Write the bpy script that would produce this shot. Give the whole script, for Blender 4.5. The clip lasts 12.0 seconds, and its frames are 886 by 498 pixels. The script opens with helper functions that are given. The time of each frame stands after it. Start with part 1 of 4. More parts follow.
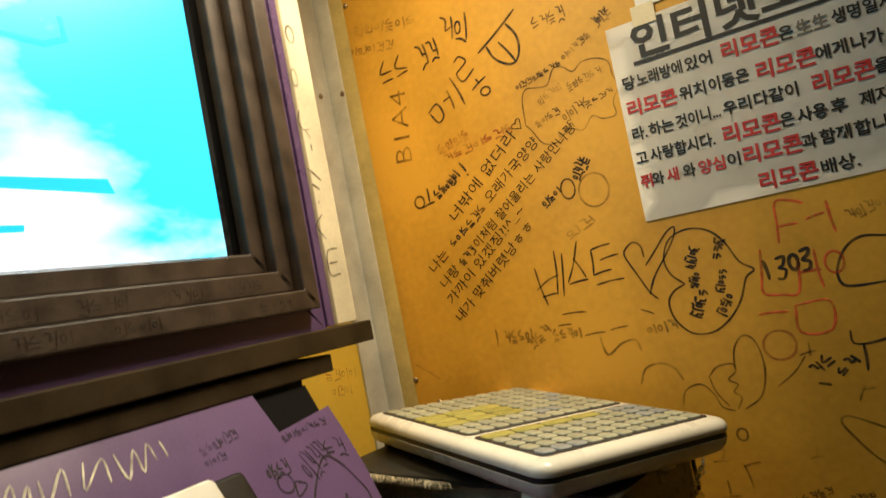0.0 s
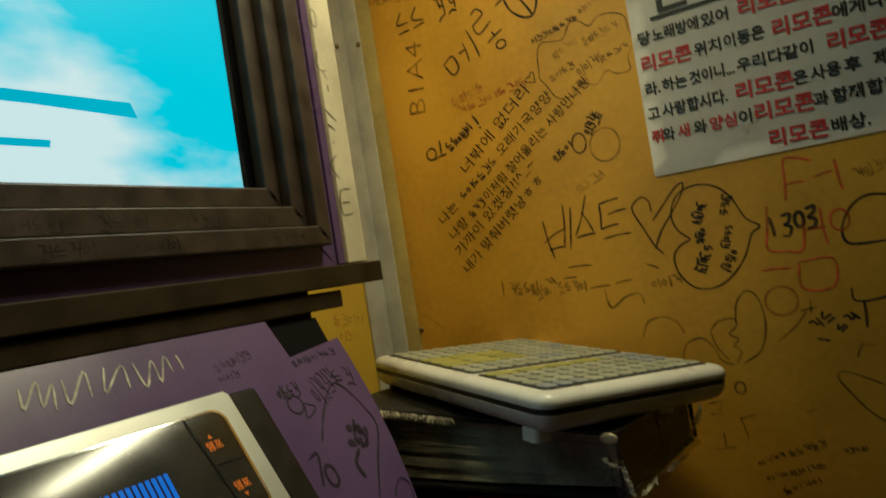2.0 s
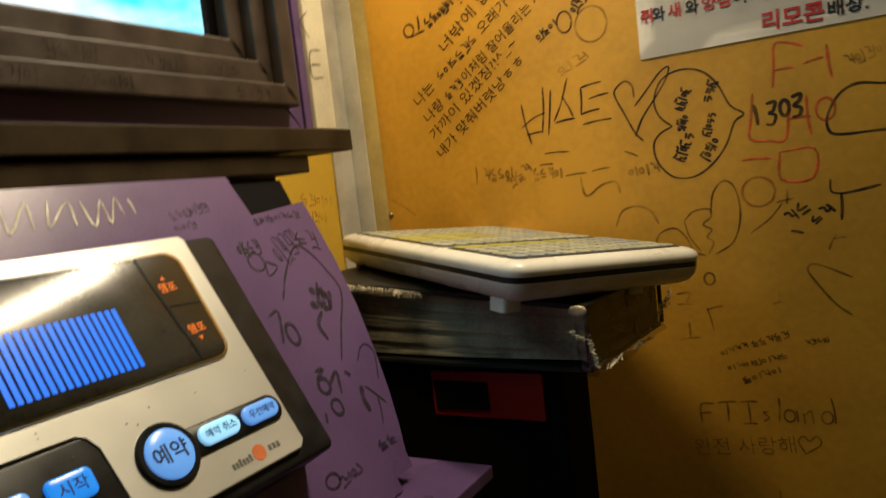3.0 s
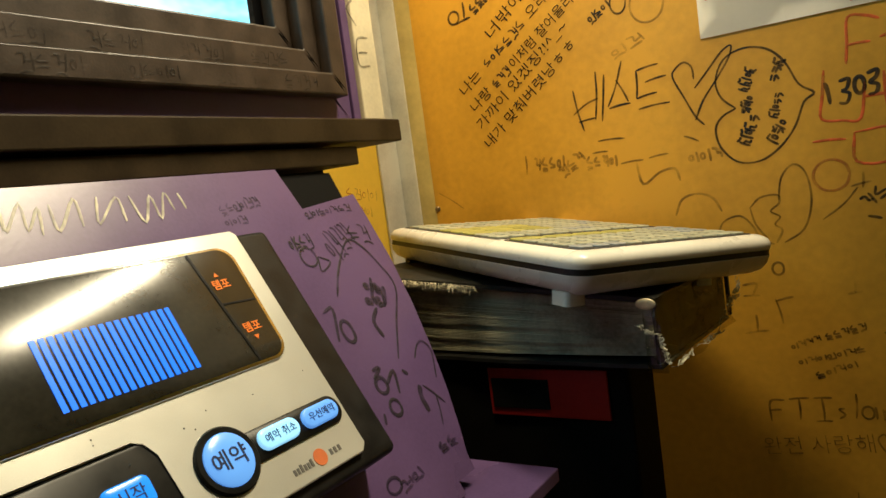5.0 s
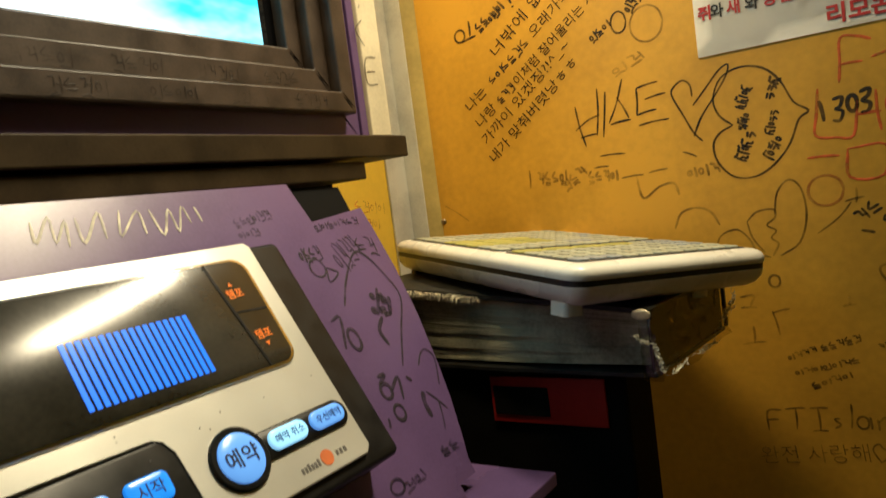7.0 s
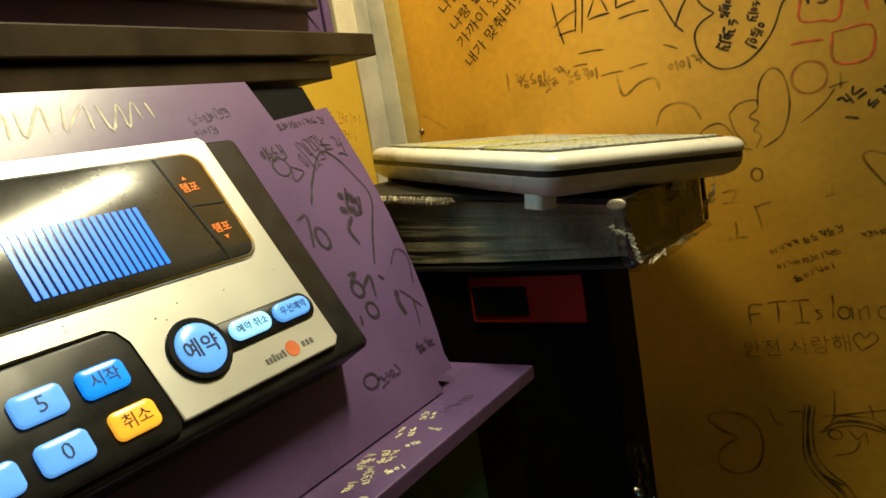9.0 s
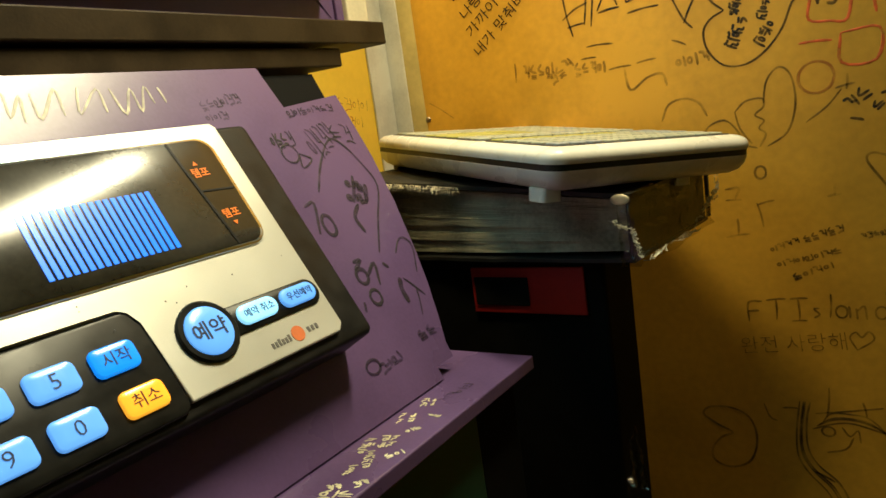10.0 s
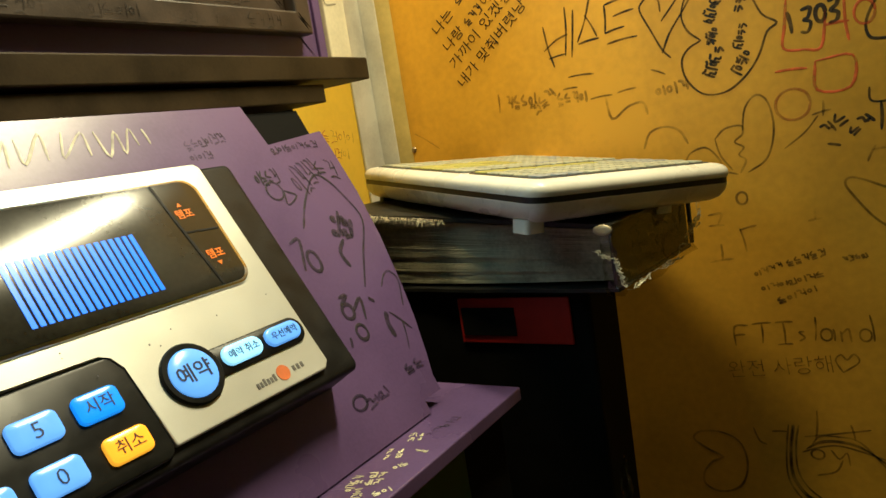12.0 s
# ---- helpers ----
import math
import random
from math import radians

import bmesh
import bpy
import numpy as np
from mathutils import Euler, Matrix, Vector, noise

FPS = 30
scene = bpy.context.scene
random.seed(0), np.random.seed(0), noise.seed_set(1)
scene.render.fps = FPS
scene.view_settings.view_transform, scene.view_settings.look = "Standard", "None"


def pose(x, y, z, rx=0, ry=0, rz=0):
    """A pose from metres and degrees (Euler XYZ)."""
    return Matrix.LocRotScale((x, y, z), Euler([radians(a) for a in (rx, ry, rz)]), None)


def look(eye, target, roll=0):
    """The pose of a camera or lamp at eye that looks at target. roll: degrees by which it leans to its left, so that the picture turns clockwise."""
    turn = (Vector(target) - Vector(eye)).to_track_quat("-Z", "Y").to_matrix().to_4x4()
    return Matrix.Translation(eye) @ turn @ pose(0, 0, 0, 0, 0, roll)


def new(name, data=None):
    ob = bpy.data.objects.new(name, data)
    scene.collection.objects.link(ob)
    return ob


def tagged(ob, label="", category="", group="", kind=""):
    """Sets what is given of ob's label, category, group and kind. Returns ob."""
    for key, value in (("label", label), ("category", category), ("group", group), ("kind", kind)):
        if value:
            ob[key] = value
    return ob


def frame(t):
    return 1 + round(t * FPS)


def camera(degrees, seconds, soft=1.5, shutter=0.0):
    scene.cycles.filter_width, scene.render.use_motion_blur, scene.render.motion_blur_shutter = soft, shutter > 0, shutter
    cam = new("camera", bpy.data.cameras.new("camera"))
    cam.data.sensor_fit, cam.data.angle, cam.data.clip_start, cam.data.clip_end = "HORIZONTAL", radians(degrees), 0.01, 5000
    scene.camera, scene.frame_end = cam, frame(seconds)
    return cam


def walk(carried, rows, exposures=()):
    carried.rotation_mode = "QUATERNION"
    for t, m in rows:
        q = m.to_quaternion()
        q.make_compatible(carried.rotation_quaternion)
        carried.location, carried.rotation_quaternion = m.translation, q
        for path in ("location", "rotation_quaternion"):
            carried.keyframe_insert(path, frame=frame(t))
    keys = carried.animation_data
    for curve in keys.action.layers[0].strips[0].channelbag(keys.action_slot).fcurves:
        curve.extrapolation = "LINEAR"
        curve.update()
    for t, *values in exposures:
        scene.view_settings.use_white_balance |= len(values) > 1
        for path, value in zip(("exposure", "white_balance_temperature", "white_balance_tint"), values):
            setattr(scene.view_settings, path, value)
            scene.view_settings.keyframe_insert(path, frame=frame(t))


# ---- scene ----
cam = camera(63.0, 12.0, soft=1.5, shutter=0.8)
PATH = [
    (0, (-0.457, -0.768, 1.303), (-1.471, 0.951, 1.427), -11.1),
    (0.5, (-0.456, -0.777, 1.289), (-1.476, 0.94, 1.403), -8.8),
    (1, (-0.466, -0.774, 1.281), (-1.502, 0.933, 1.388), -7.4),
    (1.5, (-0.468, -0.772, 1.277), (-1.501, 0.939, 1.347), -7.8),
    (2, (-0.459, -0.782, 1.273), (-1.499, 0.925, 1.335), -9.0),
    (2.5, (-0.447, -0.757, 1.245), (-1.477, 0.955, 1.173), -10.3),
    (3, (-0.475, -0.765, 1.231), (-1.472, 0.96, 1.062), -6.5),
    (3.2, (-0.493, -0.766, 1.238), (-1.456, 0.976, 1.044), -5.0),
    (4.8, (-0.506, -0.756, 1.225), (-1.593, 0.915, 1.066), -6.6),
    (5, (-0.502, -0.752, 1.228), (-1.583, 0.922, 1.061), -7.7),
    (5.5, (-0.499, -0.758, 1.229), (-1.591, 0.909, 1.06), -7.6),
    (6, (-0.497, -0.761, 1.234), (-1.589, 0.908, 1.084), -7.4),
    (6.5, (-0.491, -0.764, 1.237), (-1.584, 0.905, 1.105), -7.9),
    (7, (-0.486, -0.768, 1.23), (-1.587, 0.896, 1.096), -7.5),
    (7.5, (-0.484, -0.772, 1.21), (-1.585, 0.876, 0.944), -8.0),
    (7.7, (-0.476, -0.76, 1.209), (-1.553, 0.897, 0.905), -8.2),
    (9.3, (-0.485, -0.752, 1.2), (-1.589, 0.881, 0.861), -9.9),
    (9.5, (-0.488, -0.753, 1.2), (-1.59, 0.876, 0.837), -9.3),
    (10, (-0.478, -0.758, 1.205), (-1.584, 0.869, 0.846), -8.1),
    (10.5, (-0.474, -0.758, 1.205), (-1.561, 0.882, 0.845), -9.7),
    (11, (-0.473, -0.757, 1.207), (-1.547, 0.893, 0.855), -9.5),
    (11.5, (-0.474, -0.757, 1.212), (-1.558, 0.895, 0.9), -8.6),
    (12, (-0.472, -0.757, 1.212), (-1.556, 0.897, 0.912), -9.0),
]
STOPS = [(0.0, -0.50, 6450, 23), (0.4, -0.98, 6450, 18), (1.0, -1.5, 6250, 9), (1.5, -1.6, 6200, 4), (2.2, -1.55, 6300, 6), (2.5, -1.25, 6600, 18), (3.0, -0.68, 6500, 24), (5.0, -0.34, 6500, 18),
         (6.0, -0.28, 6500, 19), (7.0, -0.34, 6500, 19), (7.5, -0.28, 6500, 13), (10.0, -0.05, 6500, 9), (12.0, -0.06, 6500, 9)]
walk(cam, [(t, look(eye, target, roll)) for t, eye, target, roll in PATH], STOPS)

# ---------------------------------------------------------------- light
world = bpy.data.worlds.new("booth_dark")
world.use_nodes = True
world.node_tree.nodes["Background"].inputs[0].default_value = (0.02, 0.016, 0.012, 1)
world.node_tree.nodes["Background"].inputs[1].default_value = 0.3
scene.world = world

LAMP = (-0.71, -0.48, 1.985)
lamp_data = bpy.data.lights.new("bulb_light", "AREA")
lamp_data.shape, lamp_data.size = "DISK", 0.18
lamp_data.energy, lamp_data.color = 1.98, (1.0, 0.84, 0.45)
lamp_ob = new("bulb_light", lamp_data)
lamp_data.spread = radians(86)
lamp_ob.matrix_world = look(LAMP, (-0.84, 0.0, 1.44))
SIDE_LAMP = (-0.54, -0.14, 1.93)
side_data = bpy.data.lights.new("side_light", "AREA")
side_data.shape, side_data.size, side_data.size_y = "RECTANGLE", 0.36, 0.06
side_data.energy, side_data.color = 4.5, (1.0, 0.90, 0.57)
side_ob = new("side_light", side_data)
side_data.spread = radians(104)
side_ob.matrix_world = look(SIDE_LAMP, (-0.86, -0.66, 1.17))


# ---------------------------------------------------------------- materials
def shader(name, base, rough=0.5, metal=0.0, scale=30.0, vary=0.25, fine=300.0, bump=0.0, coat=0.0, emit=0.0, stain=None, rough_vary=0.15, island=0.0, cover=1.0):
    """Painted or plain surface: two scales of noise over the colour and the gloss, with a fine relief."""
    m = bpy.data.materials.new(name)
    m.use_nodes = True
    nt = m.node_tree
    b = nt.nodes["Principled BSDF"]
    co = nt.nodes.new("ShaderNodeTexCoord")
    n1 = nt.nodes.new("ShaderNodeTexNoise")
    n1.inputs["Scale"].default_value, n1.inputs["Detail"].default_value = scale, 5
    n2 = nt.nodes.new("ShaderNodeTexNoise")
    n2.inputs["Scale"].default_value, n2.inputs["Detail"].default_value = fine, 3
    for n in (n1, n2):
        nt.links.new(co.outputs["Object"], n.inputs["Vector"])
    ramp = nt.nodes.new("ShaderNodeValToRGB")
    lo = tuple(c * (1 - vary) for c in base)
    hi = tuple(min(1, c * (1 + vary * 0.5)) for c in base)
    if stain:
        lo = stain
    ramp.color_ramp.elements[0].position, ramp.color_ramp.elements[0].color = 0.3, (*lo, 1)
    ramp.color_ramp.elements[1].position, ramp.color_ramp.elements[1].color = 0.62, (*hi, 1)
    mixf = nt.nodes.new("ShaderNodeMath")
    mixf.operation, mixf.inputs[1].default_value = "MULTIPLY_ADD", 0.25
    nt.links.new(n2.outputs["Fac"], mixf.inputs[0])
    sub = nt.nodes.new("ShaderNodeMath")
    sub.operation, sub.inputs[1].default_value = "SUBTRACT", 0.125
    nt.links.new(n1.outputs["Fac"], sub.inputs[0])
    nt.links.new(sub.outputs[0], mixf.inputs[2])
    nt.links.new(mixf.outputs[0], ramp.inputs[0])
    colour = ramp.outputs[0]
    if island:
        info = nt.nodes.new("ShaderNodeObjectInfo")
        hsv = nt.nodes.new("ShaderNodeHueSaturation")
        rng = nt.nodes.new("ShaderNodeMapRange")
        rng.inputs[3].default_value, rng.inputs[4].default_value = 1 - island, 1 + island
        nt.links.new(info.outputs["Random"], rng.inputs[0])
        nt.links.new(rng.outputs[0], hsv.inputs["Value"])
        nt.links.new(colour, hsv.inputs["Color"])
        colour = hsv.outputs[0]
    nt.links.new(colour, b.inputs["Base Color"])
    rr = nt.nodes.new("ShaderNodeMapRange")
    rr.inputs[3].default_value, rr.inputs[4].default_value = max(0.02, rough - rough_vary), min(1, rough + rough_vary)
    nt.links.new(n1.outputs["Fac"], rr.inputs[0])
    nt.links.new(rr.outputs[0], b.inputs["Roughness"])
    if cover < 1.0:
        ca = nt.nodes.new("ShaderNodeMapRange")
        ca.inputs[1].default_value, ca.inputs[2].default_value = 0.35, 0.65
        ca.inputs[3].default_value, ca.inputs[4].default_value = cover - 0.3, min(1.0, cover + 0.25)
        nt.links.new(n1.outputs["Fac"], ca.inputs[0])
        nt.links.new(ca.outputs[0], b.inputs["Alpha"])
    b.inputs["Metallic"].default_value = metal
    b.inputs["Coat Weight"].default_value = coat
    if coat:
        b.inputs["Specular IOR Level"].default_value = 0.2
        b.inputs["Coat Roughness"].default_value = 0.06
    if emit:
        nt.links.new(colour, b.inputs["Emission Color"])
        b.inputs["Emission Strength"].default_value = emit
    if bump:
        bp = nt.nodes.new("ShaderNodeBump")
        bp.inputs["Strength"].default_value, bp.inputs["Distance"].default_value = bump, 0.002
        nt.links.new(n2.outputs["Fac"], bp.inputs["Height"])
        nt.links.new(bp.outputs[0], b.inputs["Normal"])
    return m


def glow(name, base, strength):
    m = bpy.data.materials.new(name)
    m.use_nodes = True
    b = m.node_tree.nodes["Principled BSDF"]
    b.inputs["Base Color"].default_value = (*base, 1)
    b.inputs["Roughness"].default_value = 0.25
    b.inputs["Emission Color"].default_value = (*base, 1)
    b.inputs["Emission Strength"].default_value = strength
    return m


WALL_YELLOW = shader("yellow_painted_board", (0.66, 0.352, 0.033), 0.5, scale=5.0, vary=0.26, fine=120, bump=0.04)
# base colour raised to stand in for the strong light behind the machine
BACK_YELLOW_LIT = shader("yellow_back_board_lit", (0.95, 0.65, 0.07), 0.5, scale=6.0, vary=0.12, fine=120, bump=0.04)
PLAIN_WALL = shader("dull_ochre_board", (0.50, 0.31, 0.09), 0.6, scale=3.0, vary=0.25)
CEIL = shader("ceiling_board", (0.40, 0.33, 0.22), 0.8, scale=3.0)
FLOOR = shader("dark_floor_vinyl", (0.07, 0.05, 0.04), 0.5, scale=8.0)
ALU = shader("grey_corner_strip", (0.70, 0.70, 0.64), 0.40, 0.0, scale=25, vary=0.18)
STEEL = shader("screw_steel", (0.35, 0.28, 0.2), 0.35, 0.9, scale=200)
PURPLE = shader("purple_laminate", (0.126, 0.073, 0.188), 0.30, scale=9.0, vary=0.22, fine=420, bump=0.03)
DARK_WOOD = shader("dark_brown_laminate", (0.044, 0.029, 0.013), 0.58, scale=30, vary=0.35, fine=500, bump=0.05)
FRAME_WOOD = shader("brown_moulding", (0.056, 0.037, 0.025), 0.46, scale=40, vary=0.45, fine=600, bump=0.06)
BLACK = shader("black_plastic", (0.018, 0.017, 0.016), 0.42, scale=60, vary=0.4, fine=700, bump=0.03)
SOOT = shader("black_board", (0.006, 0.0055, 0.005), 0.85, scale=40, vary=0.4, rough_vary=0.1)
# painted shade: black in place of the purple cheek under the ledge
SHADE_BLACK = shader("matt_black_shade", (0.004, 0.004, 0.004), 0.9)
CREAM = shader("cream_side_board", (0.78, 0.70, 0.50), 0.5, scale=14, vary=0.2)
GREEN = shader("dark_green_panel", (0.012, 0.075, 0.045), 0.5, scale=14)
SILVER = shader("silver_paint", (0.80, 0.79, 0.72), 0.36, 0.45, scale=12, vary=0.08, fine=1500, bump=0.02)
CHROME = shader("chrome_rim", (0.85, 0.85, 0.84), 0.12, 1.0, scale=80, vary=0.1, rough_vary=0.05)
GLOSS_BLACK = shader("gloss_black_window", (0.006, 0.006, 0.007), 0.06, scale=30, vary=0.2, rough_vary=0.03)
KEY_BLUE = glow("lit_blue_key", (0.11, 0.34, 0.80), 1.0)
KEY_WHITE = glow("lit_pale_key", (0.30, 0.72, 1.0), 1.1)
KEY_START = glow("lit_start_key", (0.008, 0.24, 0.85), 1.0)
KEY_ORANGE = glow("lit_orange_key", (1.0, 0.42, 0.03), 0.95)
SEGMENT = glow("blue_display_segment", (0.006, 0.17, 0.88), 1.1)
ORANGE_MARK = glow("orange_legend", (0.8, 0.2, 0.03), 0.55)
LEGEND = shader("dark_legend_ink", (0.012, 0.03, 0.10), 0.5)
GREY_INK = shader("grey_print", (0.16, 0.15, 0.14), 0.5)
ORANGE_INK = shader("orange_print", (0.85, 0.22, 0.07), 0.45)
SMUDGE = shader("rubbed_pencil", (0.012, 0.009, 0.007), 0.5, scale=60, cover=0.34)
WINDOW = shader("dusty_black_window", (0.026, 0.024, 0.018), 0.18, scale=14, vary=0.6, rough_vary=0.10)
WHITE_SHELL = shader("white_gloss_shell", (0.86, 0.83, 0.74), 0.28, scale=16, vary=0.1, fine=300, rough_vary=0.1)
BAND = shader("black_seam_band", (0.010, 0.010, 0.011), 0.4)
PAD = shader("dark_keypad_sheet", (0.03, 0.03, 0.032), 0.45)
KEY_GREY = shader("grey_rubber_key", (0.40, 0.41, 0.31), 0.42, scale=120, vary=0.2, island=0.14)
KEY_OLIVE = shader("olive_rubber_key", (0.40, 0.38, 0.11), 0.42, scale=120, vary=0.2, island=0.14)
KEY_SLATE = shader("slate_blue_rubber_key", (0.30, 0.33, 0.34), 0.42, scale=120, vary=0.2, island=0.1)
PAPER = shader("white_poster_paper", (0.84, 0.84, 0.83), 0.5, scale=10, vary=0.08, fine=60, bump=0.05)
INK = shader("black_marker", (0.016, 0.012, 0.010), 0.7, scale=60, cover=0.85)
INK_THIN = shader("thin_brown_black_pen", (0.03, 0.018, 0.008), 0.5, scale=45, cover=0.5)
FAINT = shader("rubbed_pen", (0.09, 0.045, 0.012), 0.55, scale=40, cover=0.34)
FAINT_DARK = shader("rubbed_pen_on_purple", (0.02, 0.012, 0.03), 0.5, scale=60, cover=0.5)
RED = shader("red_marker", (0.68, 0.115, 0.025), 0.5, scale=60, cover=0.75)
RED_FADED = shader("faded_red_pen", (0.42, 0.06, 0.02), 0.5, scale=45, cover=0.42)
ORANGE_FADED = shader("faded_orange_pen", (0.80, 0.30, 0.05), 0.5, scale=45, cover=0.4)
RED_PRINT = shader("red_poster_print", (0.52, 0.035, 0.035), 0.5, scale=60)
BLACK_PRINT = shader("black_poster_print", (0.012, 0.012, 0.013), 0.5, scale=60)
WHITE_INK = shader("white_paint_pen", (0.80, 0.74, 0.50), 0.4, scale=60, cover=0.85)
CHALK = shader("rubbed_white_pen", (0.85, 0.80, 0.62), 0.5, scale=70, cover=0.70)
# pale colour stands in for highlights on the clear film's folds
CREASE_GLINT = shader("film_crease_glint", (0.86, 0.84, 0.68), 0.12, scale=60, cover=0.8, rough_vary=0.06)
FILLER = shader("yellowed_filler", (0.56, 0.45, 0.17), 0.55, scale=18, vary=0.25, fine=150, bump=0.05)
PAGES = shader("worn_page_edges", (0.44, 0.42, 0.31), 0.75, scale=20, vary=0.6, fine=300, bump=0.2)
COVER = shader("black_book_cloth", (0.02, 0.02, 0.018), 0.5, scale=60, vary=0.4, fine=500, bump=0.2)
BRASS = shader("brass_rivet", (0.80, 0.68, 0.45), 0.45, 0.3, scale=100)
THREAD = shader("frayed_threads", (0.80, 0.72, 0.52), 0.8, scale=100)
SATIN = shader("dusty_black_surround", (0.012, 0.012, 0.011), 0.32, scale=70, vary=0.5, rough_vary=0.12)
PANEL_INK = shader("marker_on_purple", (0.022, 0.015, 0.024), 0.6, scale=60, cover=0.72)
for matt in (SHADE_BLACK, SOOT, BLACK, DARK_WOOD, SATIN):
    matt.node_tree.nodes["Principled BSDF"].inputs["Specular IOR Level"].default_value = 0.15
RED_PLASTIC = shader("red_plastic", (0.40, 0.014, 0.008), 0.45, scale=20)


def film_material():
    """Creased clear film: a glossy skin, mostly see-through."""
    m = bpy.data.materials.new("clear_film")
    m.use_nodes = True
    nt = m.node_tree
    nt.nodes.clear()
    out = nt.nodes.new("ShaderNodeOutputMaterial")
    mix = nt.nodes.new("ShaderNodeMixShader")
    clear = nt.nodes.new("ShaderNodeBsdfTransparent")
    clear.inputs[0].default_value = (0.75, 0.72, 0.6, 1)
    gloss = nt.nodes.new("ShaderNodeBsdfGlossy")
    gloss.inputs["Roughness"].default_value = 0.1
    nz = nt.nodes.new("ShaderNodeTexNoise")
    nz.inputs["Scale"].default_value = 60
    bp = nt.nodes.new("ShaderNodeBump")
    bp.inputs["Strength"].default_value, bp.inputs["Distance"].default_value = 0.9, 0.006
    co = nt.nodes.new("ShaderNodeTexCoord")
    nt.links.new(co.outputs["Object"], nz.inputs["Vector"])
    nt.links.new(nz.outputs["Fac"], bp.inputs["Height"])
    nt.links.new(bp.outputs[0], gloss.inputs["Normal"])
    mix.inputs[0].default_value = 0.15
    nt.links.new(clear.outputs[0], mix.inputs[1])
    nt.links.new(gloss.outputs[0], mix.inputs[2])
    nt.links.new(mix.outputs[0], out.inputs[0])
    return m


FILM = film_material()


def screen_material():
    """The picture on the monitor: pale clouds over a cyan sky, lit from behind."""
    m = bpy.data.materials.new("lit_screen_picture")
    m.use_nodes = True
    nt = m.node_tree
    b = nt.nodes["Principled BSDF"]
    co = nt.nodes.new("ShaderNodeTexCoord")
    mp = nt.nodes.new("ShaderNodeMapping")
    mp.inputs["Scale"].default_value = (1, 5.0, 11.0)
    mp.inputs["Location"].default_value = (0, 0.35, 0.9)
    nz = nt.nodes.new("ShaderNodeTexNoise")
    nz.inputs["Scale"].default_value, nz.inputs["Detail"].default_value = 1.6, 4
    nt.links.new(co.outputs["Object"], mp.inputs[0])
    nt.links.new(mp.outputs[0], nz.inputs["Vector"])
    sep = nt.nodes.new("ShaderNodeSeparateXYZ")
    nt.links.new(co.outputs["Object"], sep.inputs[0])
    side = nt.nodes.new("ShaderNodeMapRange")
    side.inputs[1].default_value, side.inputs[2].default_value = -0.37, -0.50
    side.inputs[3].default_value, side.inputs[4].default_value = -0.28, 0.06
    nt.links.new(sep.outputs[1], side.inputs[0])
    low = nt.nodes.new("ShaderNodeMapRange")
    low.inputs[1].default_value, low.inputs[2].default_value = 1.47, 1.375
    low.inputs[3].default_value, low.inputs[4].default_value = -0.03, 0.26
    nt.links.new(sep.outputs[2], low.inputs[0])
    both = nt.nodes.new("ShaderNodeMath")
    nt.links.new(side.outputs[0], both.inputs[0])
    nt.links.new(low.outputs[0], both.inputs[1])
    add = nt.nodes.new("ShaderNodeMath")
    nt.links.new(nz.outputs["Fac"], add.inputs[0])
    nt.links.new(both.outputs[0], add.inputs[1])
    ramp = nt.nodes.new("ShaderNodeValToRGB")
    ramp.color_ramp.elements[0].position, ramp.color_ramp.elements[0].color = 0.42, (0.0, 0.72, 0.90, 1)
    ramp.color_ramp.elements[1].position, ramp.color_ramp.elements[1].color = 0.66, (0.80, 1.0, 1.0, 1)
    nt.links.new(add.outputs[0], ramp.inputs[0])
    nt.links.new(ramp.outputs[0], b.inputs["Emission Color"])
    b.inputs["Base Color"].default_value = (0.01, 0.01, 0.01, 1)
    b.inputs["Emission Strength"].default_value = 2.3
    b.inputs["Roughness"].default_value = 0.3
    return m


SCREEN = screen_material()
SCREEN_BLUE = glow("screen_blue_streak", (0.0, 0.42, 0.66), 1.8)
SCREEN_WHITE = glow("screen_white", (0.85, 1.0, 1.0), 1.2)


# ---------------------------------------------------------------- builders
def mesh_of(name, bm, material, smooth=None):
    me = bpy.data.meshes.new(name)
    bmesh.ops.recalc_face_normals(bm, faces=bm.faces)
    if smooth:
        for f in bm.faces:
            f.smooth = True
        for e in bm.edges:
            if len(e.link_faces) == 2 and e.calc_face_angle(0) > radians(smooth):
                e.smooth = False
    bm.to_mesh(me)
    bm.free()
    me.materials.append(material)
    return me


def part(name, bm, material, parent=None, label="", smooth=None, m=None):
    ob = new(name, mesh_of(name, bm, material, smooth))
    if parent is not None:
        ob.parent = parent
    if m is not None:
        ob.matrix_basis = m
    if label:
        tagged(ob, label)
    return ob


def slab(x0, x1, y0, y1, z0, z1, bevel=0.0, seg=2):
    bm = bmesh.new()
    vs = [bm.verts.new((x, y, z)) for x in (x0, x1) for y in (y0, y1) for z in (z0, z1)]
    for q in ((0, 1, 3, 2), (4, 6, 7, 5), (0, 4, 5, 1), (2, 3, 7, 6), (0, 2, 6, 4), (1, 5, 7, 3)):
        bm.faces.new([vs[k] for k in q])
    if bevel:
        bmesh.ops.bevel(bm, geom=bm.edges[:], offset=bevel, segments=seg, affect="EDGES", profile=0.5)
    return bm


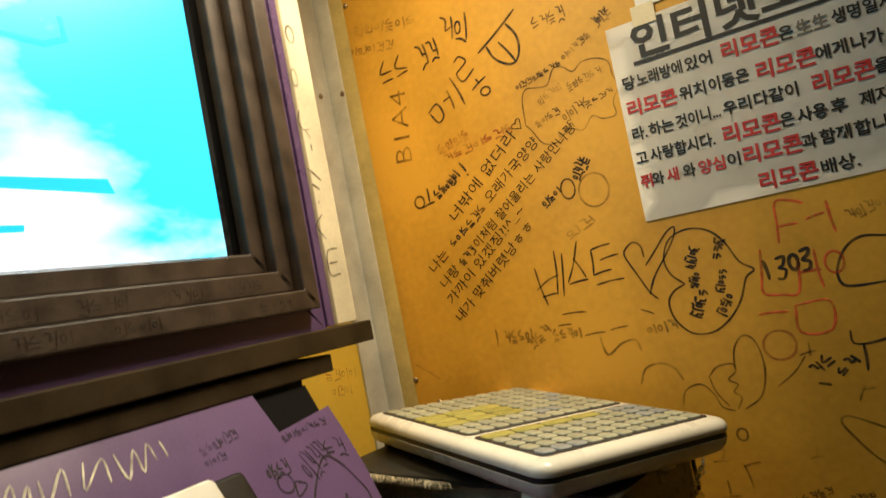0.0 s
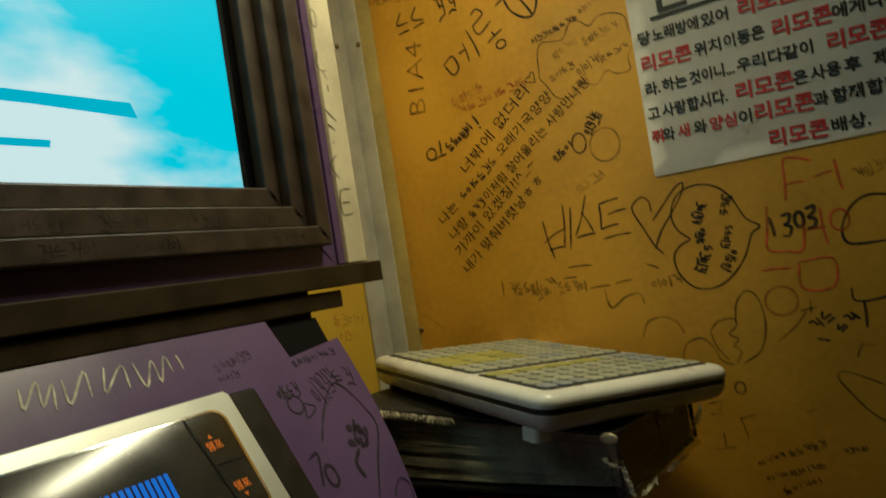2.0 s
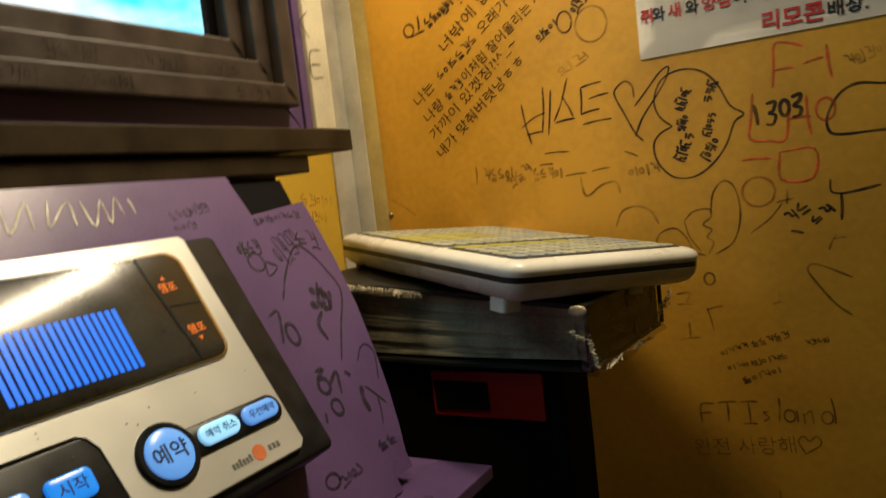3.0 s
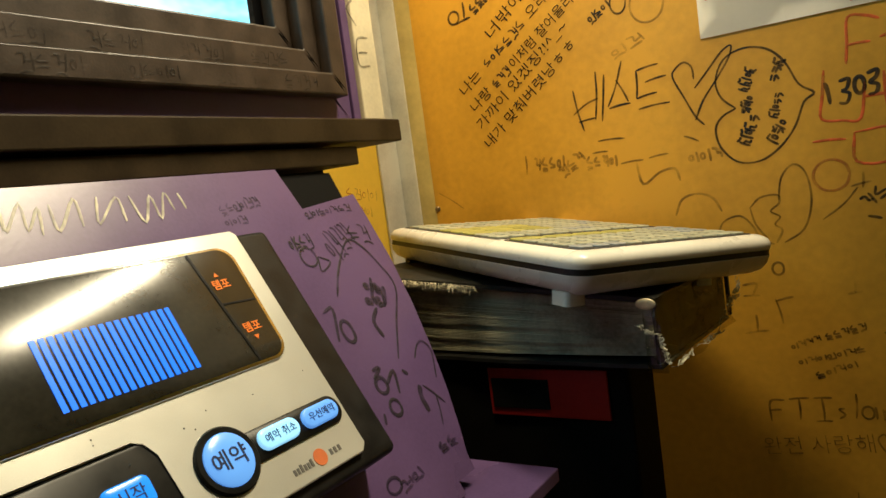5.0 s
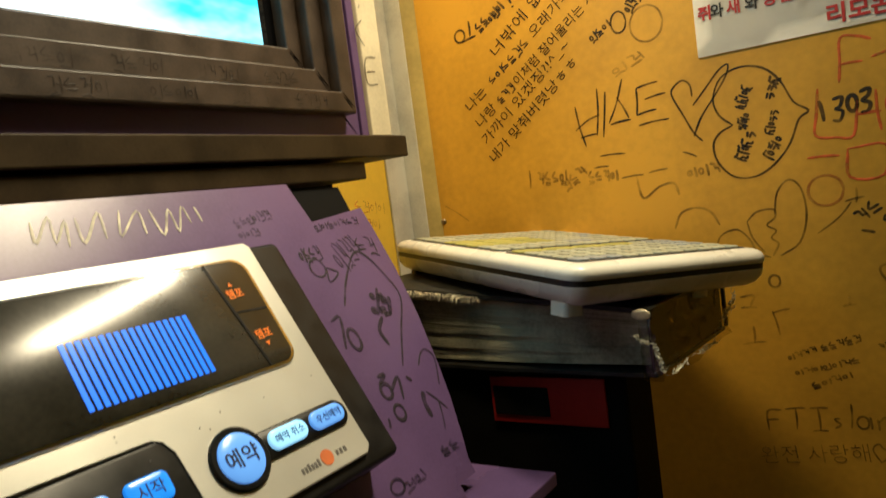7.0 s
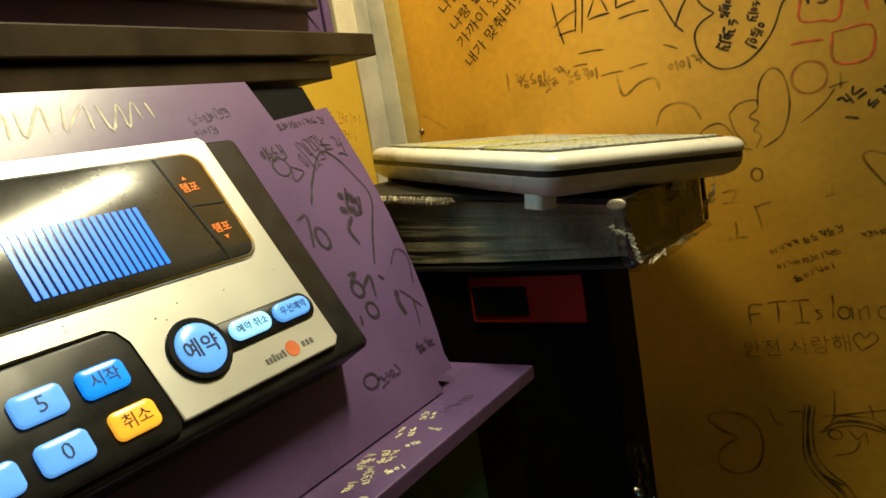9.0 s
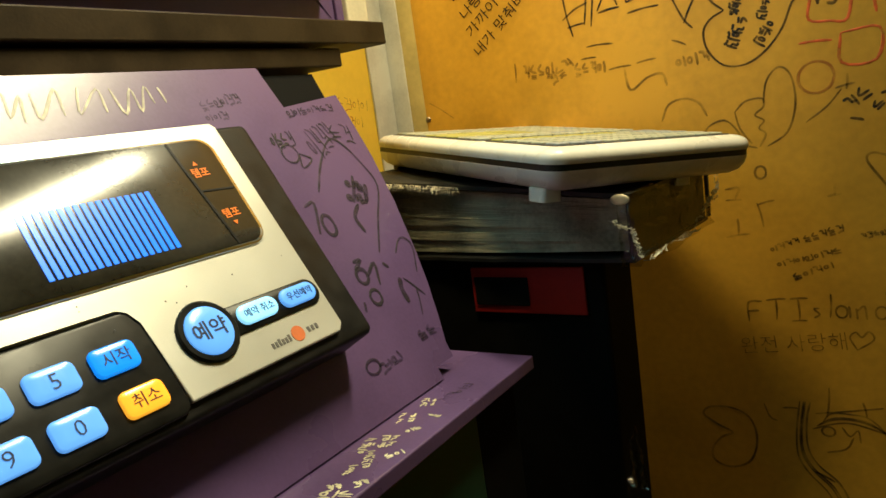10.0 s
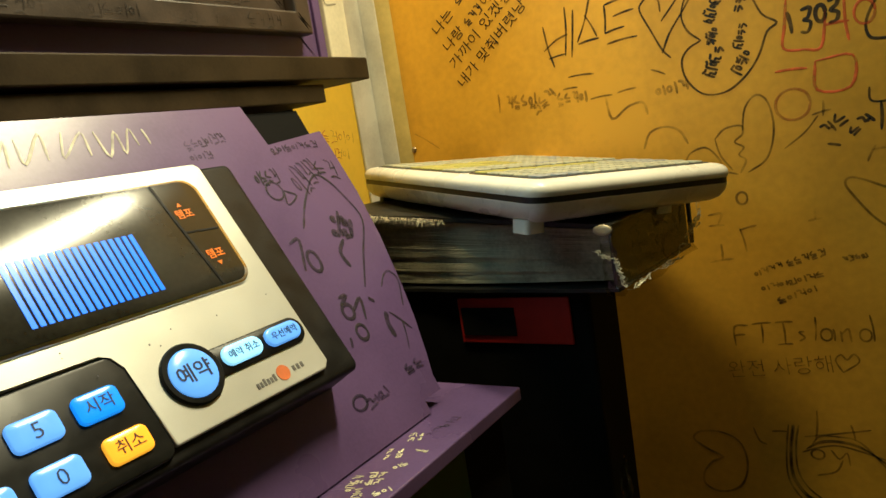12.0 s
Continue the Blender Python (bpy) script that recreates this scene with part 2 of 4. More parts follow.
def prism(outline, axis, a, b, bevel=0.0):
    """An outline in two coordinates drawn out from a to b along the third axis."""
    bm = bmesh.new()
    def at(p, w):
        p = list(p)
        p.insert("xyz".index(axis), w)
        return p
    lo = [bm.verts.new(at(p, a)) for p in outline]
    hi = [bm.verts.new(at(p, b)) for p in outline]
    bm.faces.new(lo)
    bm.faces.new(hi)
    for k in range(len(outline)):
        j = (k + 1) % len(outline)
        bm.faces.new((lo[k], lo[j], hi[j], hi[k]))
    if bevel:
        bmesh.ops.bevel(bm, geom=bm.edges[:], offset=bevel, segments=2, affect="EDGES", profile=0.5)
    return bm


def round_rect(w, h, r, seg=5, cx=0.0, cy=0.0):
    pts = []
    for sx, sy, a0 in ((1, 1, 0), (-1, 1, 90), (-1, -1, 180), (1, -1, 270)):
        for k in range(seg + 1):
            a = radians(a0 + 90 * k / seg)
            pts.append((cx + sx * (w / 2 - r) + r * math.cos(a), cy + sy * (h / 2 - r) + r * math.sin(a)))
    return pts


def lofted(loops, cap=True):
    """Stacked rings of points of equal count, skinned and capped."""
    bm = bmesh.new()
    rings = [[bm.verts.new(p) for p in ring] for ring in loops]
    n = len(rings[0])
    for a, b in zip(rings, rings[1:]):
        for k in range(n):
            j = (k + 1) % n
            bm.faces.new((a[k], a[j], b[j], b[k]))
    if cap:
        bm.faces.new(rings[0])
        bm.faces.new(rings[-1])
    return bm


def pillow(w, h, r, depth, edge=0.0012, cx=0.0, cy=0.0, z=0.0, seg=4, dome=0.0):
    """A raised plate with rounded corners and a softened rim, from z up to z + depth."""
    loops = [[(x, y, z) for x, y in round_rect(w, h, r, seg, cx, cy)],
             [(x, y, z + depth - edge) for x, y in round_rect(w, h, r, seg, cx, cy)],
             [(x, y, z + depth - edge * 0.3) for x, y in round_rect(w - edge * 0.7, h - edge * 0.7, max(r - edge * 0.35, 1e-4), seg, cx, cy)],
             [(x, y, z + depth) for x, y in round_rect(w - edge * 2, h - edge * 2, max(r - edge, 1e-4), seg, cx, cy)]]
    if dome:
        loops.append([(x, y, z + depth + dome) for x, y in round_rect(w * 0.55, h * 0.55, max(r * 0.5, 1e-4), seg, cx, cy)])
    return lofted(loops)


def ring_frame(y0, y1, z0, z1, t, x0, x1, bevel=0.0015, tz=None):
    """A mitred rectangular frame in the y-z plane, t wide inward, from x0 (back) to x1 (front)."""
    bm, tz = bmesh.new(), t if tz is None else tz
    outer = [(y0, z0), (y1, z0), (y1, z1), (y0, z1)]
    inner = [(y0 + t, z0 + tz), (y1 - t, z0 + tz), (y1 - t, z1 - tz), (y0 + t, z1 - tz)]
    v = {}
    for tag, pts in (("o", outer), ("i", inner)):
        for k, (y, z) in enumerate(pts):
            for s, x in (("b", x0), ("f", x1)):
                v[tag, k, s] = bm.verts.new((x, y, z))
    for k in range(4):
        j = (k + 1) % 4
        bm.faces.new((v["o", k, "f"], v["o", j, "f"], v["i", j, "f"], v["i", k, "f"]))
        bm.faces.new((v["o", k, "b"], v["o", j, "b"], v["i", j, "b"], v["i", k, "b"]))
        bm.faces.new((v["o", k, "b"], v["o", j, "b"], v["o", j, "f"], v["o", k, "f"]))
        bm.faces.new((v["i", k, "b"], v["i", j, "b"], v["i", j, "f"], v["i", k, "f"]))
    if bevel:
        front = [e for e in bm.edges if all(abs(w.co.x - x1) < 1e-6 for w in e.verts)]
        bmesh.ops.bevel(bm, geom=front, offset=bevel, segments=2, affect="EDGES", profile=0.5)
    return bm


def letters(name, body, size, m, material, parent, bold=0.0, squeeze=1.0, label="", lift=0.0004):
    """Built-in type, turned into a thin mesh that faces +z of its pose m."""
    cu = bpy.data.curves.new(name, "FONT")
    cu.body, cu.size, cu.offset, cu.extrude, cu.resolution_u = body, size, bold, lift, 2
    tmp = bpy.data.objects.new(name, cu)
    scene.collection.objects.link(tmp)
    me = bpy.data.meshes.new_from_object(tmp.evaluated_get(bpy.context.evaluated_depsgraph_get()))
    bpy.data.objects.remove(tmp)
    me.materials.clear()
    me.materials.append(material)
    ob = new(name, me)
    ob.parent = parent
    ob.matrix_basis = m @ Matrix.Diagonal((squeeze, 1, 1, 1))
    if label:
        tagged(ob, label)
    return ob


def text_width(body, size):
    cu = bpy.data.curves.new("gauge", "FONT")
    cu.body, cu.size = body, size
    tmp = bpy.data.objects.new("gauge", cu)
    scene.collection.objects.link(tmp)
    bpy.context.view_layer.update()
    w = tmp.dimensions.x
    bpy.data.objects.remove(tmp)
    return w


def ring(cx, cy, rx, ry):
    return [(cx + rx * math.cos(k * 0.7), cy + ry * math.sin(k * 0.7)) for k in range(10)]


def zig(x0, y0, x1, y1, h, n):
    """A line of unreadable writing between two places, h high: short loose strokes, cell by cell."""
    rng = random.Random(int(abs(x0 * 7919 + y0 * 104729 + n) * 1000))
    length = max(math.hypot(x1 - x0, y1 - y0), 1e-6)
    dx, dy = (x1 - x0) / length, (y1 - y0) / length
    cells = max(1, round(n / 2))
    wide = length / cells

    def at(u, v):
        return (x0 + dx * u - dy * v, y0 + dy * u + dx * v)
    strokes = []
    for c in range(cells):
        a, tall = c * wide, h * rng.uniform(0.8, 1.1)
        j = lambda k: rng.uniform(-0.12, 0.12) * k  # noqa: E731
        lo, hi, l, r = -tall / 2, tall / 2, a + wide * 0.08, a + wide * 0.82
        pick = rng.random()
        if pick < 0.35:
            m = (l + r) / 2
            strokes.append([at(l + (m - l) * (0.5 + 0.5 * math.cos(k)), (hi + lo) / 2 + tall * 0.22 * math.sin(k)) for k in (0, 1, 2.1, 3.1, 4.2, 5.3, 6.3)])
            strokes.append([at(r + j(wide), hi), at(r + j(wide), lo)])
        elif pick < 0.7:
            strokes.append([at(l, hi + j(tall)), at((l + r) / 2, hi * 0.8), at((l + r) / 2 + j(wide), lo * 0.1)])
            strokes.append([at(r + j(wide), hi), at(r + j(wide), lo * 0.8)])
            strokes.append([at((l + r) / 2, j(tall)), at(r, j(tall))])
        else:
            strokes.append([at((l + r) / 2, hi), at(l, 0.1 * tall), at(r, j(tall))])
            strokes.append([at(l, lo * 0.5), at(r, lo * 0.45 + j(tall))])
        if rng.random() < 0.5:
            strokes.append([at(l, lo + j(tall)), at((l + r) / 2, lo * 0.85), at(r, lo + j(tall))])
    return strokes


def spline(pts, step=4):
    if len(pts) < 3:
        a, b = Vector(pts[0]), Vector(pts[-1])
        bow = Vector((a.y - b.y, b.x - a.x)) * 0.03
        return [a.lerp(b, k / 6) + bow * math.sin(math.pi * k / 6) for k in range(7)]
    p = [Vector(q) for q in pts]
    p = [p[0] * 2 - p[1]] + p + [p[-1] * 2 - p[-2]]
    out = []
    for a, b, c, d in zip(p, p[1:], p[2:], p[3:]):
        for k in range(step):
            t = k / step
            out.append(0.5 * (2 * b + (c - a) * t + (2 * a - 5 * b + 4 * c - d) * t * t + (3 * b - a - 3 * c + d) * t ** 3))
    out.append(p[-2])
    return out


def pen(strokes, width, place):
    """Pen strokes as thin raised ribbons; place maps (u, v, height) to a point."""
    bm = bmesh.new()
    flat = [t for st in strokes for t in (st if isinstance(st[0], list) else [st])]
    for stroke in flat:
        line = spline(stroke)
        rows = []
        for k, q in enumerate(line):
            a, b = line[max(k - 1, 0)], line[min(k + 1, len(line) - 1)]
            d = (b - a)
            d = d.normalized() if d.length > 1e-9 else Vector((1, 0))
            side = Vector((-d.y, d.x)) * width * 0.5 * (0.85 + 0.3 * noise.noise((q.x * 60, q.y * 60, width * 1e3)))
            if k in (0, len(line) - 1):
                side *= 0.55
            rows.append([bm.verts.new(place(*(q + side), 0.0)), bm.verts.new(place(*(q + side * 0.6), 0.00015)),
                         bm.verts.new(place(*(q - side * 0.6), 0.00015)), bm.verts.new(place(*(q - side), 0.0))])
        for a, b in zip(rows, rows[1:]):
            for k in range(3):
                bm.faces.new((a[k], a[k + 1], b[k + 1], b[k]))
    return bm


# ---------------------------------------------------------------- the booth
BACK_X = -1.036
floor = tagged(part("floor", slab(-1.2, 1.0, -2.0, 0.15, -0.1, 0.0), FLOOR), "dark vinyl floor of the booth", "floor", kind="structure")
ceiling = tagged(part("ceiling", slab(-1.2, 1.0, -2.0, 0.15, 2.03, 2.12), CEIL), "plain beige ceiling of the booth", "ceiling", kind="structure")
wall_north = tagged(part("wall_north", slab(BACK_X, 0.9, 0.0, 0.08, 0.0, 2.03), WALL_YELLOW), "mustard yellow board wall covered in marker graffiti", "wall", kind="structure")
wall_west = tagged(part("wall_west", slab(BACK_X - 0.08, BACK_X, -1.9, 0.08, 0.0, 2.03), BACK_YELLOW_LIT), "yellow wall behind the machine, strong light put into its colour", "wall", kind="structure")
wall_east = tagged(part("wall_east", slab(0.9, 0.98, -1.9, 0.08, 0.0, 2.03), PLAIN_WALL), "ochre side wall of the booth", "wall", kind="structure")
wall_south = tagged(part("wall_south", slab(BACK_X, 0.9, -1.98, -1.9, 0.0, 2.03), PLAIN_WALL), "ochre rear wall of the booth", "wall", kind="structure")

trim = tagged(new("trim"), "grey metal corner strip screwed to two walls", "corner trim", kind="structure")
part("wall_flange", slab(BACK_X + 0.0004, -1.0095, -0.0046, -0.0004, 0.0, 2.028, 0.0012), ALU, trim)
part("side_flange", slab(BACK_X + 0.0004, BACK_X + 0.0036, -0.044, -0.0052, 0.0, 2.028, 0.0008), ALU, trim)
part("filler_strip", prism([(-1.0093, -0.0004), (-1.0093, -0.0034), (-1.002, -0.0026), (-0.9895, -0.0004)], "z", 0.0, 2.028), FILLER, trim, "yellowed filler along the strip")


def screw(parent, m, name="screw"):
    loops = [[(r * math.cos(k * math.pi / 6), r * math.sin(k * math.pi / 6), h) for k in range(12)] for r, h in ((0.0034, 0), (0.0036, 0.001), (0.0028, 0.002), (0.0012, 0.0024))]
    return part(name, lofted(loops), STEEL, parent, smooth=40, m=m)


for z in (0.5, 1.592, 1.95):
    screw(trim, pose(-1.013, -0.0046, z - 0.003, 90, 0, 0))
    screw(trim, pose(BACK_X + 0.0036, -0.027, z - 0.004, 0, 90, 0))
for x, z in ((-0.987, 1.203), (-0.957, 1.172), (-0.985, 0.72), (-0.985, 1.70)):
    screw(wall_north, pose(x, 0, z, 90, 0, 0))


def wall_drawing(name, material, width, strokes):
    part(name, pen(strokes, width, lambda u, v, h: (u, -h - 0.0003, v)), material, wall_north)


SLOPE_DX = -0.5


def slope_x(z):
    return -0.867 + SLOPE_DX * (z - 1.247)


SLOPE_N = Vector((1, 0, 0.5)).normalized()

# ---------------------------------------------------------------- karaoke machine
machine = tagged(new("karaoke_machine"), "purple karaoke cabinet with brown-framed monitor and sloping panel", "karaoke machine")
Y0, Y1 = -1.19, -0.265
part("back_carcass", slab(BACK_X + 0.004, -0.93, Y0, Y1, 0.0, 1.97), SOOT, machine)
part("upper_panel", ring_frame(Y0, Y1, 1.292, 1.86, 0.030, -0.93, -0.889, 0.001), PURPLE, machine, "purple laminate panel round the monitor")
part("top_panel", slab(-0.93, -0.889, Y0, Y1, 1.862, 1.97, 0.001), PURPLE, machine)
part("side_board", slab(-0.93, -0.884, -0.2540, -0.2255, 1.2945, 1.98, 0.0012), CREAM, machine, "cream board with pen letters")
part("panel_edge_strip", slab(-0.93, -0.8868, -0.2648, -0.2555, 1.2945, 1.979, 0.0008), PURPLE, machine)
F0 = -1.171
part("outer_moulding", ring_frame(F0, -0.281, 1.3125, 1.812, 0.0176, -0.889, -0.8765, 0.0017), FRAME_WOOD, machine, "stepped brown moulding")
part("middle_moulding", ring_frame(F0 + 0.018, -0.2990, 1.3305, 1.794, 0.0176, -0.899, -0.8862, 0.0017, 0.0186), FRAME_WOOD, machine)
part("inner_moulding", ring_frame(F0 + 0.036, -0.3170, 1.3495, 1.776, 0.0172, -0.909, -0.8960, 0.0017, 0.0172), FRAME_WOOD, machine)
part("monitor_bezel", slab(-0.924, -0.9065, F0 + 0.044, -0.325, 1.345, 1.775), GLOSS_BLACK, machine)
screen = part("screen", slab(-0.9060, -0.9045, -1.08, -0.3510, 1.3610, 1.762), SCREEN, machine, "glowing cyan and white screen picture")
part("picture_streak", prism([(-0.62, 1.4265), (-0.448, 1.4285), (-0.4435, 1.4175), (-0.52, 1.4195), (-0.62, 1.4185)], "x", -0.9044, -0.9041), SCREEN_BLUE, screen)
part("picture_caption", prism([(-0.60, 1.3955), (-0.511, 1.3965), (-0.512, 1.3915), (-0.60, 1.3905)], "x", -0.9044, -0.9041), SCREEN_BLUE, screen)
part("picture_cloud_edge", prism([(-0.520, 1.5215), (-0.478, 1.5195), (-0.4605, 1.5265), (-0.4625, 1.5440), (-0.4655, 1.5440), (-0.4645, 1.5295), (-0.479, 1.5235), (-0.520, 1.5255)], "x", -0.9044, -0.9041), SCREEN_BLUE, screen)
part("upper_ledge", slab(-0.93, -0.873, Y0 - 0.03, -0.2195, 1.2745, 1.2935, 0.0012), DARK_WOOD, machine, "dark brown laminate ledge")
part("lower_ledge", slab(-0.93, -0.877, Y0, -0.2795, 1.2565, 1.2715, 0.0012), DARK_WOOD, machine)

# sloping front with its cheek, which narrows in a curve towards the shelf
cheek = [(-0.3145, 1.2565), (-0.3158, 1.250), (-0.3135, 1.215), (-0.3129, 1.182), (-0.3165, 1.146), (-0.3245, 1.108), (-0.3310, 1.085), (-0.3405, 1.060), (-0.3470, 1.046), (-0.3478, 1.0355), (-0.369, 1.0355), (-0.369, 1.0268)]


def sloped(outline, proud, depth):
    """A sheet that lies on the sloping front; outline in (y, z)."""
    bm = bmesh.new()
    front = [bm.verts.new(Vector((slope_x(z), y, z)) + SLOPE_N * proud) for y, z in outline]
    back = [bm.verts.new(Vector((slope_x(z), y, z)) + SLOPE_N * (proud - depth)) for y, z in outline]
    bm.faces.new(front)
    bm.faces.new(back)
    for k in range(len(outline)):
        j = (k + 1) % len(outline)
        bm.faces.new((front[k], front[j], back[j], back[k]))
    return bm


notch = [(-0.3815, 1.2565), (-0.3758, 1.2266)]
part("slope_panel", sloped([(Y0, 1.2565)] + notch + [(-0.3148, 1.2325)] + cheek[2:] + [(Y0, 1.0268)], 0.0, 0.012), PURPLE, machine, "purple sloping panel with marker scribbles")
# dark sheet added where the cheek only lies in the ledge's shade
part("notch_shade", sloped([(-0.3805, 1.2562), (-0.3748, 1.2270), (-0.3153, 1.2329), (-0.3150, 1.2562)], -0.010, 0.004), SHADE_BLACK, machine, "black sheet painted for the ledge's shade on the recessed cheek")
part("shelf", prism([(-0.83, -0.311), (-0.7165, -0.311), (-0.7140, Y0), (-0.83, Y0)], "z", 1.0155, 1.0255, 0.001), PURPLE, machine, "purple shelf edge with white writing")
part("lower_front", slab(-0.93, -0.732, Y0, -0.372, 0.0, 1.015, 0.002), GREEN, machine, "dark green lower front")
part("lower_side", slab(-0.93, -0.734, -0.371, -0.314, 0.0, 1.015, 0.002), SOOT, machine)
part("slope_carcass", prism([(-0.93, 1.255), (-0.888, 1.255), (-0.775, 1.0265), (-0.93, 1.0265)], "y", Y0 + 0.002, -0.385), SOOT, machine)


def panel_drawing(name, material, width, strokes):
    def place(y, z, h):
        return Vector((slope_x(z), y, z)) + SLOPE_N * (h + 0.0003)
    tagged(part(name, pen(strokes, width, place), material, machine), kind="stuff")


def shelf_drawing(name, material, width, strokes):
    tagged(part(name, pen(strokes, width, lambda u, v, h: (u, v, 1.0258 + h)), material, machine), kind="stuff")


def strip_drawing(name, material, width, strokes):
    tagged(part(name, pen(strokes, width, lambda u, v, h: (-0.8837 + h, u, v)), material, machine), kind="stuff")


def moulding_drawing(name, x, material, width, strokes):
    tagged(part(name, pen(strokes, width, lambda u, v, h: (x + h, u, v)), material, machine), kind="stuff")


for k in range(4):
    moulding_drawing("pencil_word", -0.8859, SMUDGE, 0.0011, [zig(-0.560 + k * 0.062, 1.3385, -0.522 + k * 0.062, 1.3388, 0.0105, 8)])
    moulding_drawing("pencil_word", -0.8762, SMUDGE, 0.0012, [zig(-0.545 + k * 0.064, 1.3205, -0.508 + k * 0.064, 1.3210, 0.0105, 8)])


# ---------------------------------------------------------------- control console on the slope
CON_N = Vector((1, 0, 0.6)).normalized()
CON_V = Vector((-0.6, 0, 1)).normalized()
CON = Matrix.Translation((-0.790, 0, 1.15)) @ Matrix(((0, CON_V.x, CON_N.x, 0), (1, CON_V.y, CON_N.y, 0), (0, CON_V.z, CON_N.z, 0), (0, 0, 0, 1))) @ Matrix.Translation((-0.0214, 0.0052, 0)) @ Matrix.Scale(0.966, 4)


def cv(z):
    """Height along the console's face, from a height in the room."""
    return (z - 1.15) * 1.1318


console = tagged(new("control_console"), "silver and black karaoke control console with lit keys", "control console")
console.matrix_basis = CON


def plate(name, y0, y1, z0, z1, r, depth, z, material, parent, label="", edge=0.0012, dome=0.0, seg=5):
    w, h = y1 - y0, cv(z1) - cv(z0)
    return part(name, pillow(w, h, r, depth, edge, (y0 + y1) / 2, (cv(z0) + cv(z1)) / 2, z, seg, dome), material, parent, label, smooth=50)




def wedge_base():
    """Black housing, its back lying on the slope and so deeper at the lower edge."""
    w, h, cx, cy = 0.382, cv(1.2182) - cv(1.0775), -0.6215, (cv(1.2182) + cv(1.0775)) / 2
    loops = [[(x, y, -0.0262 + 0.0735 * y) for x, y in round_rect(w, h, 0.004, 5, cx, cy)]]
    for inset, z in ((0.0, -0.0050), (0.0008, -0.0028), (0.0030, -0.0016)):
        loops.append([(x, y, z) for x, y in round_rect(w - 2 * inset, h - 2 * inset, 0.004, 5, cx, cy)])
    return lofted(loops)


part("base", wedge_base(), BLACK, console, "black plastic base", smooth=50)
# silver face, cut away round the keypad in its lower corner
face = [(-0.783, cv(1.2188)), (-0.783, cv(1.134)), (-0.577, cv(1.134)), (-0.5715, cv(1.1315)), (-0.5675, cv(1.125)), (-0.5655, cv(1.0848)), (-0.4595, cv(1.0848)), (-0.4550, cv(1.0885)), (-0.4578, cv(1.2160)), (-0.4610, cv(1.2188))]
part("faceplate", prism(face, "z", -0.0015, 0.0020, 0.0009), SILVER, console, "silver painted faceplate")
plate("keypad_panel", -0.785, -0.566, 1.0815, 1.1325, 0.006, 0.0028, -0.0015, SATIN, console, "glossy black keypad surround")
plate("display_rim", -0.770, -0.4695, 1.1440, 1.2100, 0.011, 0.0016, 0.0021, CHROME, console, "chrome rim", seg=7)
window = plate("display_window", -0.7675, -0.4720, 1.1456, 1.2084, 0.0095, 0.0009, 0.0030, WINDOW, console, "glossy black display window", edge=0.0004, seg=7)
bar = pillow(0.0026, cv(1.1838) - cv(1.1524), 0.0002, 0.0003, 0.00005, seg=1)
bar_mesh = mesh_of("display_bar", bar, SEGMENT)
for k in range(18):
    ob = new("display_bar", bar_mesh)
    ob.parent = window
    ob.matrix_basis = pose(-0.5287 - k * 0.0040, (cv(1.1838) + cv(1.1524)) / 2, 0.0040)
part("divider_bar", prism([(-0.5016, cv(1.2080)), (-0.5000, cv(1.2080)), (-0.4912, cv(1.1460)), (-0.4928, cv(1.1460))], "z", 0.0039, 0.0043), BLACK, window)
part("divider_bar", prism([(-0.4958, cv(1.1788)), (-0.4735, cv(1.1776)), (-0.4735, cv(1.1768)), (-0.4958, cv(1.1780))], "z", 0.0039, 0.0043), BLACK, window)


def tempo(y, z, up):
    s = 1 if up else -1
    part("tempo_arrow", prism([(y + 0.004, cv(z) + s * 0.0052), (y + 0.0072, cv(z) + s * 0.0052), (y + 0.0056, cv(z) + s * 0.0078)], "z", 0.0040, 0.0043), ORANGE_MARK, window)
    letters("tempo_legend", "템포", 0.0066, pose(y, cv(z) - 0.0022, 0.0041), ORANGE_MARK, window, 0.0001, lift=0.0001)


tempo(-0.4955, 1.1888, True)
tempo(-0.4915, 1.1634, False)


def key(name, y, z, w, h, material, legend, size, r=0.0035, label="", ink=LEGEND, bold=0.0):
    k = part(name, pillow(w, h, r, 0.0022, 0.0009, y, cv(z), 0.0010, 4, 0.0004), material, console, label, smooth=50)
    if legend:
        tw = text_width(legend, size)
        letters("legend", legend, size, pose(y - tw / 2, cv(z) - size * 0.35, 0.0038), ink, k, bold, lift=0.00012)
    return k


# two rows of keys; the last column starts and cancels
for row, (z, names) in enumerate(((1.1143, "12345"), (1.0945, "67890"))):
    for col, digit in enumerate(names):
        key("digit_key", -0.6172 - (4 - col) * 0.0287, z, 0.0222, 0.0140, KEY_BLUE, digit, 0.0105, label="lit pale blue key", bold=-0.0001)
key("start_key", -0.5885, 1.1143, 0.0222, 0.0140, KEY_START, "시작", 0.0078, label="lit blue key")
key("cancel_key", -0.5855, 1.0945, 0.0222, 0.0135, KEY_ORANGE, "취소", 0.0078, label="lit orange key", ink=shader("brown_legend_ink", (0.10, 0.03, 0.01), 0.5))
